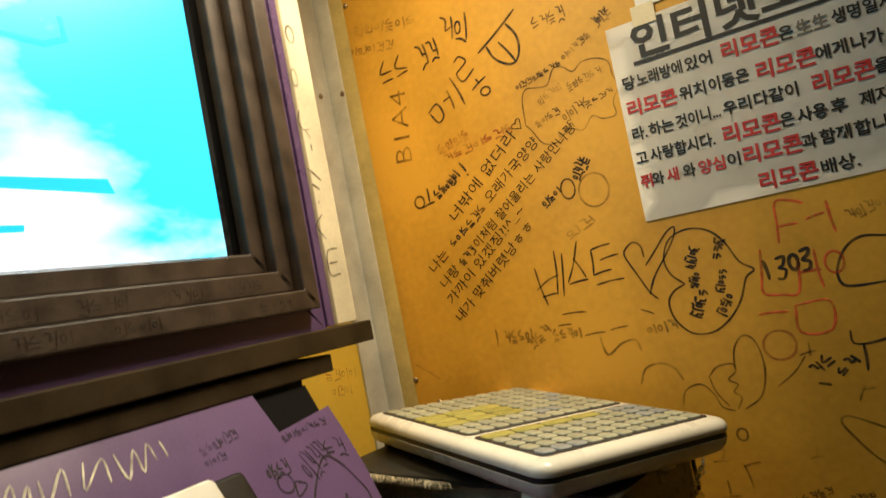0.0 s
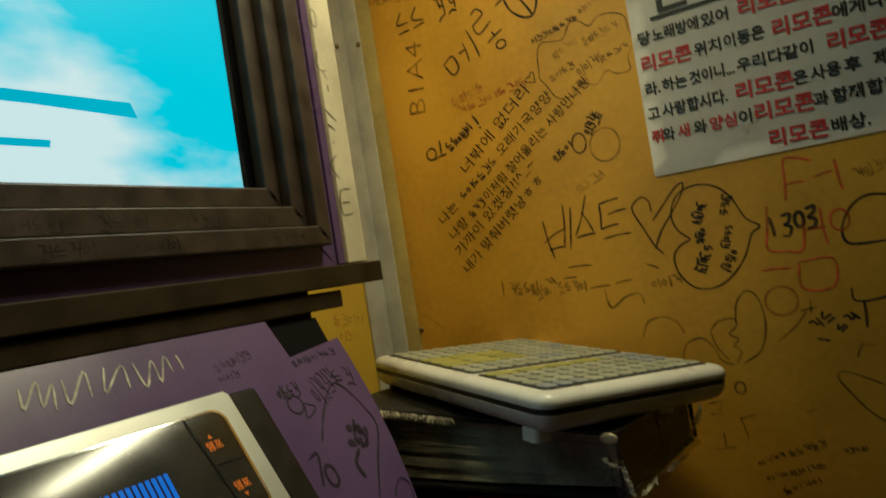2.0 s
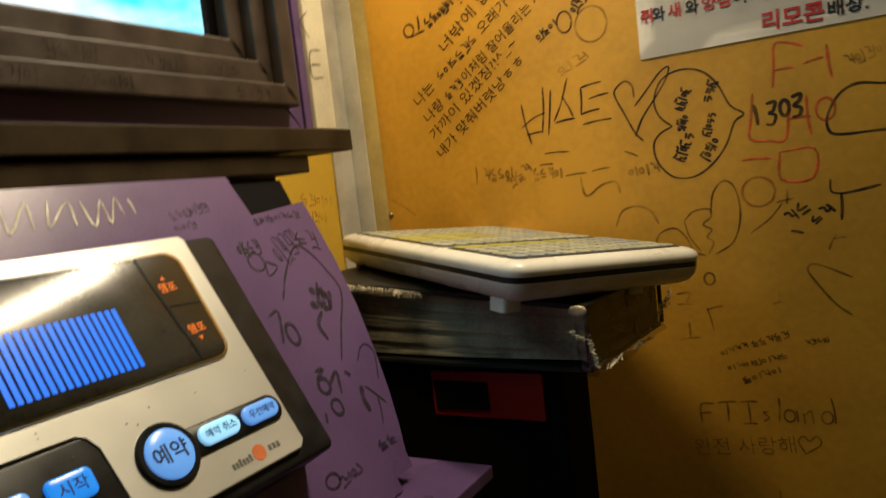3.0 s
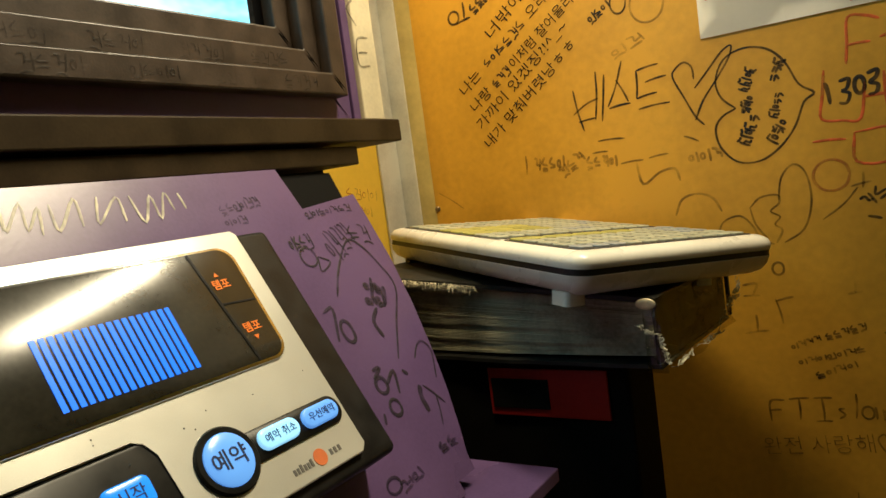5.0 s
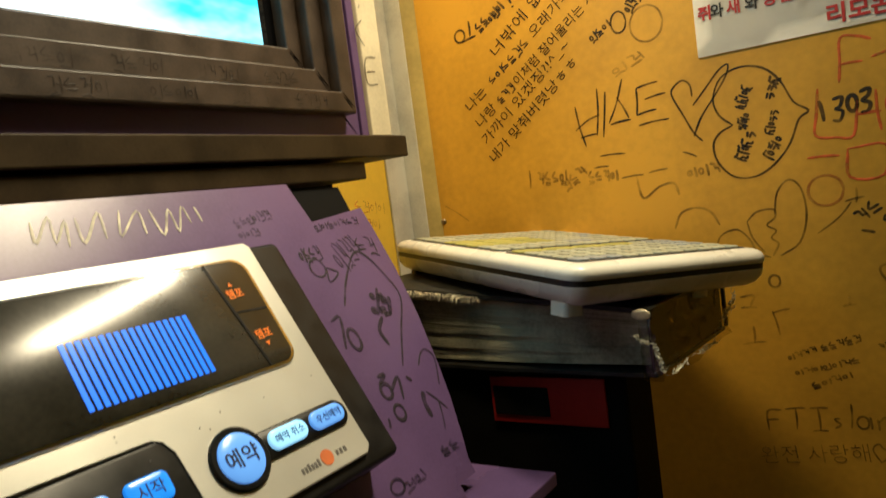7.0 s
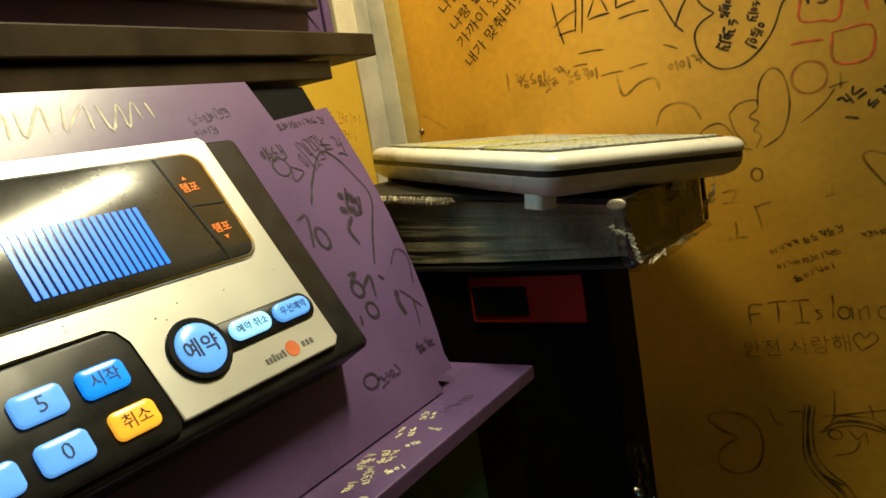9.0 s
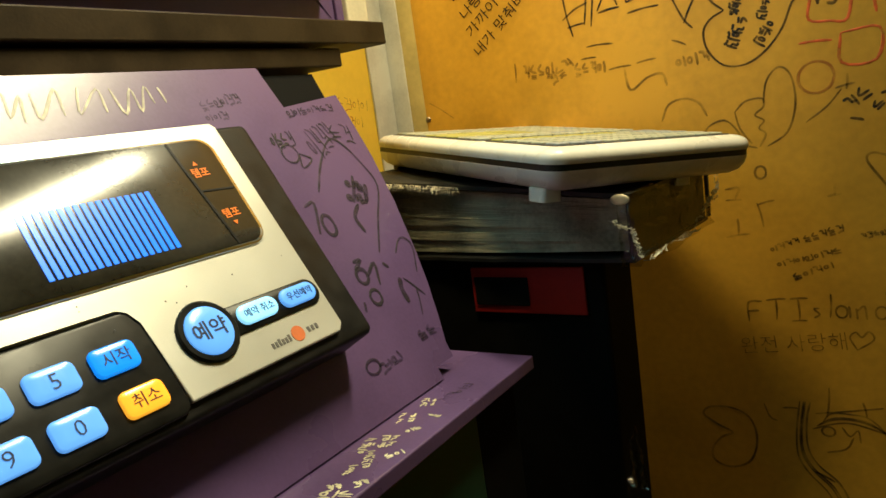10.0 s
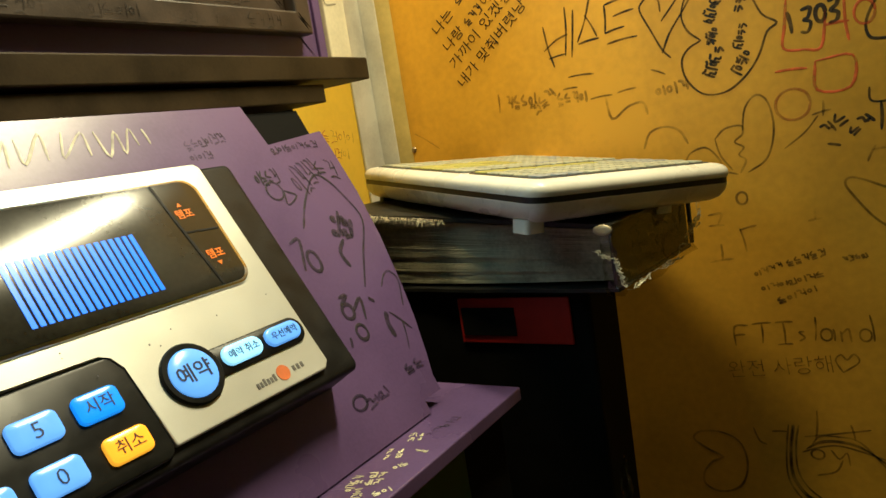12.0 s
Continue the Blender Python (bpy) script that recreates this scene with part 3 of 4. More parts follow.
# the large key with its black pill
part("pill_surround", lofted([[(x, y, z) for x, y in round_rect(0.092 + e, 0.0165 + e, 0.0082 + e / 2, 7, -0.5045, cv(1.1105))] for e, z in ((0, 0.0018), (0, 0.0030), (-0.001, 0.0034))]), SATIN, console, "black pill-shaped surround", smooth=40)
ringed = [[(-0.5392 + r * math.cos(a * math.pi / 16), cv(1.1103) + r * math.sin(a * math.pi / 16), h) for a in range(32)] for r, h in ((0.0172, 0.0018), (0.0172, 0.0034), (0.0164, 0.0041), (0.0140, 0.0041), (0.0136, 0.0036))]
part("round_surround", lofted(ringed), SATIN, console, smooth=40)
big = [[(-0.5392 + r * math.cos(a * math.pi / 16), cv(1.1103) + r * math.sin(a * math.pi / 16), h) for a in range(32)] for r, h in ((0.0134, 0.0037), (0.0134, 0.0046), (0.0122, 0.0054), (0.006, 0.0058))]
reserve = part("reserve_key", lofted(big), KEY_BLUE, console, "large round lit blue key", smooth=50)
letters("legend", "예약", 0.0112, pose(-0.5500, cv(1.1103) - 0.0040, 0.0059), LEGEND, reserve, 0.00015, lift=0.00012)


def pill_key(y, w, material, legend, size):
    k = part("pill_key", pillow(w, 0.0112, 0.0055, 0.0022, 0.0010, y, cv(1.1108), 0.0032, 6, 0.0003), material, console, "lit pale blue pill key", smooth=50)
    tw = text_width(legend, size)
    letters("legend", legend, size, pose(y - tw / 2, cv(1.1108) - size * 0.34, 0.0059), LEGEND, k, lift=0.00012)


pill_key(-0.5063, 0.0275, KEY_WHITE, "예약 취소", 0.0054)
pill_key(-0.4755, 0.0268, KEY_BLUE, "우선예약", 0.0054)
# maker's mark as plain shapes
for k in range(6):
    part("mark_bar", slab(-0.5090 + k * 0.0025, -0.5074 + k * 0.0025, cv(1.0925) - 0.0022, cv(1.0925) + (0.0020 if k % 3 == 2 else 0.0010), 0.0020, 0.0023), GREY_INK, console)
disc = [[(-0.4888 + r * math.cos(a * math.pi / 10), cv(1.0928) + r * math.sin(a * math.pi / 10), h) for a in range(20)] for r, h in ((0.0046, 0.0020), (0.0046, 0.0023))]
part("mark_disc", lofted(disc), ORANGE_INK, console)
for k in range(3):
    part("mark_bar", slab(-0.4815 + k * 0.0032, -0.4796 + k * 0.0032, cv(1.0925) - 0.0016, cv(1.0925) + 0.0016, 0.0020, 0.0023), GREY_INK, console)

# ---------------------------------------------------------------- stand, song book
stand = tagged(new("speaker_stand_cabinet"), "black cabinet with a red front inset under the song book", "cabinet")
part("body", slab(-0.925, -0.6887, -0.228, -0.165, 0.0, 1.0785, 0.003), SOOT, stand)
part("red_inset", slab(-0.8106, -0.705, -0.2312, -0.2284, 1.031, 1.0715, 0.0008), RED_PLASTIC, stand, "dull red plastic inset")
part("slot", slab(-0.8075, -0.7552, -0.2326, -0.2314, 1.038, 1.063, 0.0005), SOOT, stand, "black slot")

BOOK = Matrix.Translation((-0.657, -0.249, 1.0795)) @ pose(0, 0, 0, 0, 0, -5)
book = tagged(new("song_book"), "thick worn song book in black cover and clear film", "book")
book.matrix_basis = BOOK
BW, BD = 0.285, 0.160


def book_top(u):
    return 0.049 + 0.027 * min(1, max(0, -u / BW))


def page_block():
    """The fore-edge as many thin, uneven leaves."""
    bm = bmesh.new()
    rng = random.Random(4)
    n = 46
    for k in range(n):
        cut = 0.004 + rng.random() * 0.0012 + 0.0009 * math.sin(k * 0.5)
        cols = []
        for j in range(13):
            u = -0.004 - (BW - 0.008) * j / 12
            lo, hi = 0.008 + (book_top(u) - 0.008 - 0.003) * k / n, 0.008 + (book_top(u) - 0.008 - 0.003) * (k + 0.82) / n
            wob = cut + 0.0011 * noise.noise((u * 30, k * 0.4, 1.0))
            sag = -0.0022 * math.sin(math.pi * j / 12) * (1 - k / n)
            cols.append([bm.verts.new((u, wob, lo + sag)), bm.verts.new((u, wob, hi + sag)), bm.verts.new((u, BD - 0.004, hi + sag)), bm.verts.new((u, BD - 0.004, lo + sag))])
        for a, b in zip(cols, cols[1:]):
            for q in range(4):
                r = (q + 1) % 4
                bm.faces.new((a[q], a[r], b[r], b[q]))
        bm.faces.new(cols[0])
        bm.faces.new(cols[-1])
    return bm


tagged(part("page_block", page_block(), PAGES, book, "grey-brown worn page edges"), kind="stuff")


def cover(name, z_of, t, over):
    bm = bmesh.new()
    cols = []
    for j in range(17):
        u = over - (BW + 2 * over) * j / 16
        z = z_of(u) + 0.0012 * noise.noise((u * 25, 3.0, t * 900))
        y = -over + 0.0015 * noise.noise((u * 60, 7.0, t * 900))
        cols.append([bm.verts.new(p) for p in ((u, y, z), (u, y, z + t), (u, BD, z + t), (u, BD, z))])
    for a, b in zip(cols, cols[1:]):
        for q in range(4):
            bm.faces.new((a[q], a[(q + 1) % 4], b[(q + 1) % 4], b[q]))
    bm.faces.new(cols[0])
    bm.faces.new(cols[-1])
    return part(name, bm, COVER, book, smooth=40)


cover("lower_cover", lambda u: 0.0, 0.003, 0.003)
cover("upper_cover", lambda u: book_top(u) - 0.001, 0.0035, 0.003)
part("strap", slab(0.0030, 0.0062, BD - 0.004, BD + 0.0005, 0.004, 0.054, 0.0008), BLACK, book, "thin black strap at the spine end")
part("end_board", slab(-0.0015, 0.0012, -0.001, BD, 0.003, 0.0475, 0.0006), COVER, book)


def film_wrap():
    """Creased film that hangs round the end of the book."""
    bm = bmesh.new()
    rows = []
    for j in range(15):
        f = j / 14
        row = []
        for k in range(11):
            g = k / 10
            z = 0.053 - 0.055 * g
            push = 0.003 + 0.006 * g * g + 0.006 * noise.noise((f * 5, g * 6, 2.0))
            if f < 0.22:
                w = f / 0.22
                p = (-0.007 * (1 - w) + push * w, -0.0045 - 0.003 * noise.noise((f * 14, g * 9, 5.0)), z)
            else:
                p = (push + 0.004 * noise.noise((f * 9, g * 4, 8.0)), BD * (f - 0.22) / 0.78, z)
            row.append(bm.verts.new(p))
        rows.append(row)
    for a, b in zip(rows, rows[1:]):
        for k in range(10):
            bm.faces.new((a[k], a[k + 1], b[k + 1], b[k]))
    bmesh.ops.solidify(bm, geom=bm.faces[:], thickness=0.0004)
    return bm


part("film_wrap", film_wrap(), FILM, book, "creased clear plastic film", smooth=70)
def creases():
    """Glints painted as pale ribbons on the film's folds, along the corner and the lower edge of the book's end."""
    bm = bmesh.new()
    rng = random.Random(21)
    runs = [((0.004, -0.007, 0.030), (0.010, -0.004, 0.002), 14), ((0.010, -0.004, 0.002), (0.016, 0.10, 0.006), 16), ((0.014, 0.09, 0.006), (0.016, 0.150, 0.030), 16), ((0.016, 0.148, 0.020), (0.015, 0.156, 0.048), 9), ((-0.010, -0.008, 0.033), (0.004, -0.008, 0.026), 12)]
    for a, b, n in runs:
        a, b = Vector(a), Vector(b)
        for _ in range(n):
            f0 = rng.random() * 0.75
            f1 = min(1.0, f0 + 0.12 + rng.random() * 0.22)
            last = None
            for k in range(6):
                p = a.lerp(b, f0 + (f1 - f0) * k / 5) + Vector((rng.uniform(-1, 1), rng.uniform(-1, 0.4), rng.uniform(-1, 1))) * 0.0022
                w = Vector((rng.uniform(-1, 1), rng.uniform(-1, 1), rng.uniform(-1, 1))).normalized() * rng.uniform(0.0003, 0.0010)
                q = (bm.verts.new(p - w), bm.verts.new(p + w))
                if last:
                    bm.faces.new((last[0], last[1], q[1], q[0]))
                last = q
    return bm


tagged(part("film_crease_glint", creases(), CREASE_GLINT, book, "pale ribbons painted as glints on the film's creases"), kind="stuff")
rivet = [[(r * math.cos(a * math.pi / 7), r * math.sin(a * math.pi / 7) * 0.55, h) for a in range(14)] for r, h in ((0.0074, 0.0), (0.0076, 0.0008), (0.0066, 0.0014), (0.0030, 0.0016))]
part("rivet", lofted(rivet), BRASS, book, "pale brass rivet", smooth=60, m=pose(-0.003, -0.006, 0.0485, 90, 0, 0))


def threads():
    bm = bmesh.new()
    rng = random.Random(8)
    for k in range(320):
        u = -0.150 - rng.random() * 0.135
        p = Vector((u, -0.004, book_top(u) + 0.001))
        d = Vector((rng.uniform(-1, 1), -0.35 - rng.random() * 0.4, rng.uniform(-0.55, 0.25))).normalized()
        side = Vector((0, 0, 1)).cross(d).normalized() * 0.0002
        q = None
        for s in range(4):
            a, b = bm.verts.new(p - side), bm.verts.new(p + side)
            if q:
                bm.faces.new((q[0], q[1], b, a))
            q = (a, b)
            d = (d + Vector((rng.uniform(-0.8, 0.8), rng.uniform(-0.3, 0.3), rng.uniform(-0.7, 0.3)))).normalized()
            p = p + d * (0.0018 + 0.0014 * rng.random())
    return bm


tagged(part("frayed_threads", threads(), THREAD, book, "pale frayed threads"), kind="stuff")

# ---------------------------------------------------------------- keypad remote
R0 = Vector((-0.688, -0.3045, 1.159))
RU = Vector((0.4818, 0.8763, -0.086)).normalized()
RV = Vector((-0.8763, 0.4818, 0.074)).normalized()
RU = (RU - RU.dot(RV) * RV).normalized()
RN = RU.cross(RV)
RW, RL = 0.208, 0.305
remote = tagged(new("karaoke_remote"), "white tabletop song remote with two keypads on the book", "remote")
remote.matrix_basis = Matrix.Translation(R0) @ Matrix(((RU.x, RV.x, RN.x, 0), (RU.y, RV.y, RN.y, 0), (RU.z, RV.z, RN.z, 0), (0, 0, 0, 1)))


def shell(levels):
    return lofted([[(x, y, h) for x, y in round_rect(RW - 2 * i, RL - 2 * i, 0.016 - min(i, 0.010), 8, RW / 2, RL / 2)] for h, i in levels])


part("upper_shell", shell([(0.0023, 0.0010), (0.0052, 0.0002), (0.0080, 0.0007), (0.0104, 0.0024), (0.0122, 0.0052), (0.0134, 0.0090), (0.0140, 0.0132)]), WHITE_SHELL, remote, "glossy white upper shell", smooth=50)
part("seam_band", shell([(-0.0026, 0.0020), (-0.0024, 0.0014), (0.0022, 0.0014), (0.0024, 0.0020)]), BAND, remote, "black seam band")
part("lower_shell", shell([(-0.0182, 0.0190), (-0.0172, 0.0130), (-0.0140, 0.0070), (-0.0085, 0.0024), (-0.0023, 0.0009)]), WHITE_SHELL, remote, "white lower shell", smooth=50)
for u, v in ((0.017, 0.031), (RW - 0.050, 0.040), (RW - 0.022, RL - 0.022)):
    part("foot", pillow(0.018, 0.020, 0.004, 0.0105, 0.001, u, v, -0.0265), WHITE_SHELL, remote, smooth=50)
part("foot", pillow(0.017, 0.014, 0.004, 0.0105, 0.001, 0.022, RL - 0.022, -0.0265), BLACK, remote, "black rubber foot", smooth=50)


def keypad(v0, v1, cols, rows, colour):
    """A dark sheet with rows of soft keys; colour picks a key's material by its column and row."""
    u0, u1 = 0.0135, RW - 0.0135
    sheet = part("keypad_sheet", pillow(u1 - u0, v1 - v0, 0.007, 0.0009, 0.0004, (u0 + u1) / 2, (v0 + v1) / 2, 0.0136, 5), PAD, remote, "dark keypad sheet")
    pu, pv = (u1 - u0 - 0.006) / cols, (v1 - v0 - 0.006) / rows
    meshes = {}
    for i in range(cols):
        for j in range(rows):
            mat, wide = colour(i, j)
            if mat is None:
                continue
            kind = (mat.name, wide)
            if kind not in meshes:
                meshes[kind] = mesh_of("soft_key", pillow(pu * wide - 0.0018, pv - 0.0020, min(pv, pu) * 0.34, 0.0014, 0.0007, 0, 0, 0, 3), mat, 50)
            ob = new("soft_key", meshes[kind])
            ob.parent = sheet
            ob.matrix_basis = pose(u0 + 0.003 + pu * (i + wide / 2), v0 + 0.003 + pv * (j + 0.5), 0.0144)


def near_keys(i, j):
    if j == 4 and i < 8:
        return (KEY_OLIVE, 2) if i % 2 == 0 else (None, 1)
    if (j == 0 and i < 3) or (i > 8 and j > 1):
        return (KEY_SLATE, 1)
    return (KEY_GREY, 1)


def far_keys(i, j):
    if 2 <= j <= 4 and i < 6:
        return (KEY_OLIVE, 2) if i % 2 == 0 else (None, 1)
    if (i, j) in ((6, 1), (7, 1), (9, 3), (10, 4)):
        return (KEY_SLATE, 1)
    return (KEY_GREY, 1)


keypad(0.014, 0.112, 11, 5, near_keys)
keypad(0.118, RL - 0.014, 11, 8, far_keys)

# ---------------------------------------------------------------- poster
poster = tagged(new("poster"), "white printed notice in red and black on the yellow wall", "poster")


def sheet_of_paper():
    bm = bmesh.new()
    grid = [[bm.verts.new((-0.6585 + 0.297 * i / 16, -0.0014 - 0.0003 * (1 + noise.noise((i * 0.35, j * 0.4, 3.0))), 1.3375 + 0.2095 * j / 12)) for j in range(13)] for i in range(17)]
    for i in range(16):
        for j in range(12):
            bm.faces.new((grid[i][j], grid[i + 1][j], grid[i + 1][j + 1], grid[i][j + 1]))
    bmesh.ops.solidify(bm, geom=bm.faces[:], thickness=0.0003)
    return bm


part("sheet", sheet_of_paper(), PAPER, poster, "slightly wavy white paper", smooth=60)


def print_run(x, z, size, pieces, bold):
    for body, material, width in pieces:
        natural = text_width(body, size)
        letters("printed_word", body, size, pose(x, -0.0027, z, 90, 0, 0), material, poster, bold, width / natural, lift=0.00015)
        x += width + size * 0.22


K, R = BLACK_PRINT, RED_PRINT
print_run(-0.636, 1.5095, 0.0400, [("인터넷노래방", K, 0.250)], 0.0010)
part("title_rule", slab(-0.636, -0.386, -0.0030, -0.0026, 1.5005, 1.5040), K, poster)
print_run(-0.653, 1.4790, 0.0150, [("당", K, 0.0125), ("노래방에", K, 0.0465), ("있어", K, 0.0255)], 0.0003)
print_run(-0.5520, 1.4785, 0.0195, [("리모콘", R, 0.0520)], 0.0005)
print_run(-0.4985, 1.4790, 0.0150, [("은", K, 0.0120), ("生生", GREY_INK, 0.0270), ("생명일지", K, 0.0480)], 0.0003)
print_run(-0.654, 1.4505, 0.0185, [("리모콘", R, 0.0510)], 0.0005)
print_run(-0.5985, 1.4515, 0.0150, [("위치", K, 0.0255), ("이동은", K, 0.0375)], 0.0003)
print_run(-0.5250, 1.4490, 0.0195, [("리모콘", R, 0.0510)], 0.0005)
print_run(-0.4725, 1.4505, 0.0150, [("에게", K, 0.0260), ("나가", K, 0.0250)], 0.0003)
print_run(-0.654, 1.4245, 0.0150, [("라.", K, 0.0150), ("하는", K, 0.0250), ("것이니...", K, 0.0430), ("우리", K, 0.0255), ("다같이", K, 0.0385)], 0.0003)
print_run(-0.4810, 1.4225, 0.0195, [("리모콘", R, 0.0500)], 0.0005)
print_run(-0.4290, 1.4240, 0.0150, [("을", K, 0.0120)], 0.0003)
print_run(-0.655, 1.3985, 0.0150, [("고", K, 0.0120), ("사랑합시다.", K, 0.0650)], 0.0003)
print_run(-0.5670, 1.3975, 0.0195, [("리모콘", R, 0.0520)], 0.0005)
print_run(-0.5135, 1.3985, 0.0150, [("은", K, 0.0120), ("사용", K, 0.0250), ("후", K, 0.0130)], 0.0003)
print_run(-0.4460, 1.3985, 0.0150, [("제자", K, 0.0250)], 0.0003)
print_run(-0.655, 1.3735, 0.0150, [("쥐", R, 0.0115)], 0.0004)
print_run(-0.6430, 1.3735, 0.0150, [("와", K, 0.0120), ("새", R, 0.0115)], 0.0003)
print_run(-0.6110, 1.3735, 0.0150, [("와", K, 0.0120), ("양심", R, 0.0250)], 0.0003)
print_run(-0.5680, 1.3735, 0.0150, [("이", K, 0.0115)], 0.0003)
print_run(-0.5530, 1.3725, 0.0195, [("리모콘", R, 0.0520)], 0.0005)
print_run(-0.4995, 1.3735, 0.0150, [("과", K, 0.0120), ("함께", K, 0.0255), ("합니", K, 0.0255)], 0.0003)
print_run(-0.5440, 1.3445, 0.0190, [("리모콘", R, 0.0510)], 0.0005)
print_run(-0.4890, 1.3460, 0.0150, [("배상.", K, 0.0310)], 0.0003)
part("tape", slab(-0.628, -0.604, -0.0036, -0.0033, 1.539, 1.560), CREAM, poster, "strip of cream tape")

notice = tagged(new("paper_notice"), "plain white paper sheet taped above the printed notice", "paper")
part("paper_sheet", slab(-0.622, -0.412, -0.0024, -0.0018, 1.5575, 1.855), PAPER, notice)

# ---------------------------------------------------------------- lamp
lamp = tagged(new("ceiling_lamp"), "round warm ceiling lamp in a metal ring", "lamp")
shade = [[(LAMP[0] + r * math.cos(a * math.pi / 16), LAMP[1] + r * math.sin(a * math.pi / 16), z) for a in range(32)] for r, z in ((0.106, 2.029), (0.108, 1.995), (0.104, 1.990), (0.096, 1.990), (0.094, 2.015))]
part("ring", lofted(shade, False), ALU, lamp, smooth=40)

tube = tagged(new("strip_lamp"), "short warm strip lamp fixed along the ceiling edge", "lamp")
tube.matrix_basis = look(SIDE_LAMP, (-0.86, -0.66, 1.17))
part("housing", slab(-0.195, 0.195, -0.038, 0.038, 0.006, 0.030, 0.004), ALU, tube)
part("bracket", slab(-0.02, 0.02, -0.01, 0.01, 0.028, 0.130, 0.002), ALU, tube)

# ---------------------------------------------------------------- handwriting on the wall


def handwriting(body, x, z, x1, z1, size, material, bold=-0.0002):
    """A written line from one place on the wall to another."""
    angle = math.degrees(math.atan2(z1 - z, x1 - x))
    natural = text_width(body, size)
    letters("marker_line", body, size, Matrix.Translation((x, -0.0006, z)) @ pose(0, 0, 0, 90, 0, 0) @ pose(0, 0, 0, 0, 0, angle), material, wall_north, bold, math.hypot(x1 - x, z1 - z) / natural, lift=0.0003)


handwriting("너밖에 없더라♡", -0.886, 1.386, -0.772, 1.476, 0.0180, INK)
handwriting("나는", -0.929, 1.330, -0.904, 1.349, 0.0165, INK)
handwriting("오래가국양양", -0.835, 1.398, -0.759, 1.451, 0.0160, INK)
handwriting("나랑", -0.918, 1.309, -0.893, 1.327, 0.0160, INK)
handwriting("이처럼 잘어울리는 사랑만나랑", -0.862, 1.349, -0.713, 1.455, 0.0150, INK)
handwriting("가까이 있겠징?!^_~", -0.912, 1.288, -0.793, 1.380, 0.0160, INK)
handwriting("내가 맞춰버렷낭ㅎㅎ", -0.905, 1.265, -0.787, 1.358, 0.0160, INK)
handwriting("B1A4", -0.929, 1.472, -0.920, 1.563, 0.036, FAINT, -0.0006)
wall_drawing("name_scribble", INK, 0.0022, [zig(-0.897, 1.360, -0.842, 1.398, 0.013, 11)])
wall_drawing("name_scribble", INK, 0.0022, [zig(-0.889, 1.336, -0.866, 1.352, 0.012, 6)])
wall_drawing("mouth_drawing", INK, 0.0032, [[(-0.811, 1.575), (-0.783, 1.591), (-0.756, 1.609)], [(-0.799, 1.579), (-0.792, 1.563), (-0.778, 1.551), (-0.766, 1.55), (-0.759, 1.563), (-0.76, 1.58), (-0.77, 1.597)], [(-0.783, 1.579), (-0.766, 1.55)]])
wall_drawing("marker_word", INK, 0.0028, [[(-0.893, 1.526), (-0.879, 1.534), (-0.872, 1.518), (-0.881, 1.511), (-0.891, 1.525)], [(-0.869, 1.534), (-0.859, 1.537)], [(-0.862, 1.546), (-0.856, 1.521)], [(-0.855, 1.56), (-0.841, 1.522)], [(-0.845, 1.575), (-0.837, 1.58), (-0.829, 1.572), (-0.838, 1.565), (-0.844, 1.56), (-0.837, 1.549), (-0.82, 1.56)], [(-0.828, 1.535), (-0.807, 1.546)], [(-0.821, 1.547), (-0.817, 1.54)], ring(-0.811, 1.529, 0.006325, 0.005099)])
wall_drawing("marker_scribble", INK, 0.003, [zig(-0.953, 1.592, -0.906, 1.594, 0.036, 4), zig(-0.893, 1.596, -0.862, 1.602, 0.032, 3), zig(-0.856, 1.618, -0.816, 1.612, 0.036, 4)])
wall_drawing("cloud_outline", INK_THIN, 0.0018, [[(-0.77, 1.475), (-0.768, 1.505), (-0.761, 1.515), (-0.749, 1.513), (-0.735, 1.512), (-0.725, 1.527), (-0.714, 1.526), (-0.703, 1.517), (-0.692, 1.524), (-0.676, 1.523), (-0.663, 1.515), (-0.661, 1.499), (-0.657, 1.486), (-0.666, 1.472), (-0.666, 1.457), (-0.681, 1.457), (-0.692, 1.463), (-0.705, 1.451), (-0.721, 1.457), (-0.736, 1.446), (-0.753, 1.449), (-0.764, 1.467), (-0.77, 1.475)]])
wall_drawing("cloud_scribble", INK_THIN, 0.0016, [zig(-0.75, 1.496, -0.719, 1.507, 0.00852, 9), zig(-0.713, 1.502, -0.672, 1.509, 0.00973, 11), zig(-0.758, 1.472, -0.727, 1.481, 0.00934, 8), zig(-0.725, 1.47, -0.69, 1.482, 0.0133, 9), zig(-0.735, 1.453, -0.714, 1.46, 0.008, 6), zig(-0.689, 1.479, -0.663, 1.484, 0.00608, 6)])
wall_drawing("small_scribble", INK_THIN, 0.002, [zig(-0.773, 1.52, -0.714, 1.532, 0.00723, 16), zig(-0.712, 1.535, -0.676, 1.552, 0.00789, 10), zig(-0.739, 1.583, -0.698, 1.585, 0.0161, 9)])
wall_drawing("small_scribble", INK_THIN, 0.0024, [zig(-0.669, 1.559, -0.649, 1.568, 0.0158, 7)])
wall_drawing("name_scribble", INK, 0.003, [ring(-0.93, 1.422, 0.007071, 0.00728), [(-0.916, 1.437), (-0.916, 1.419)], [(-0.928, 1.414), (-0.908, 1.418)], zig(-0.906, 1.424, -0.89, 1.435, 0.0143, 5), zig(-0.888, 1.431, -0.87, 1.445, 0.0143, 6), [(-0.865, 1.456), (-0.857, 1.443)], [(-0.856, 1.44), (-0.856, 1.438)]])
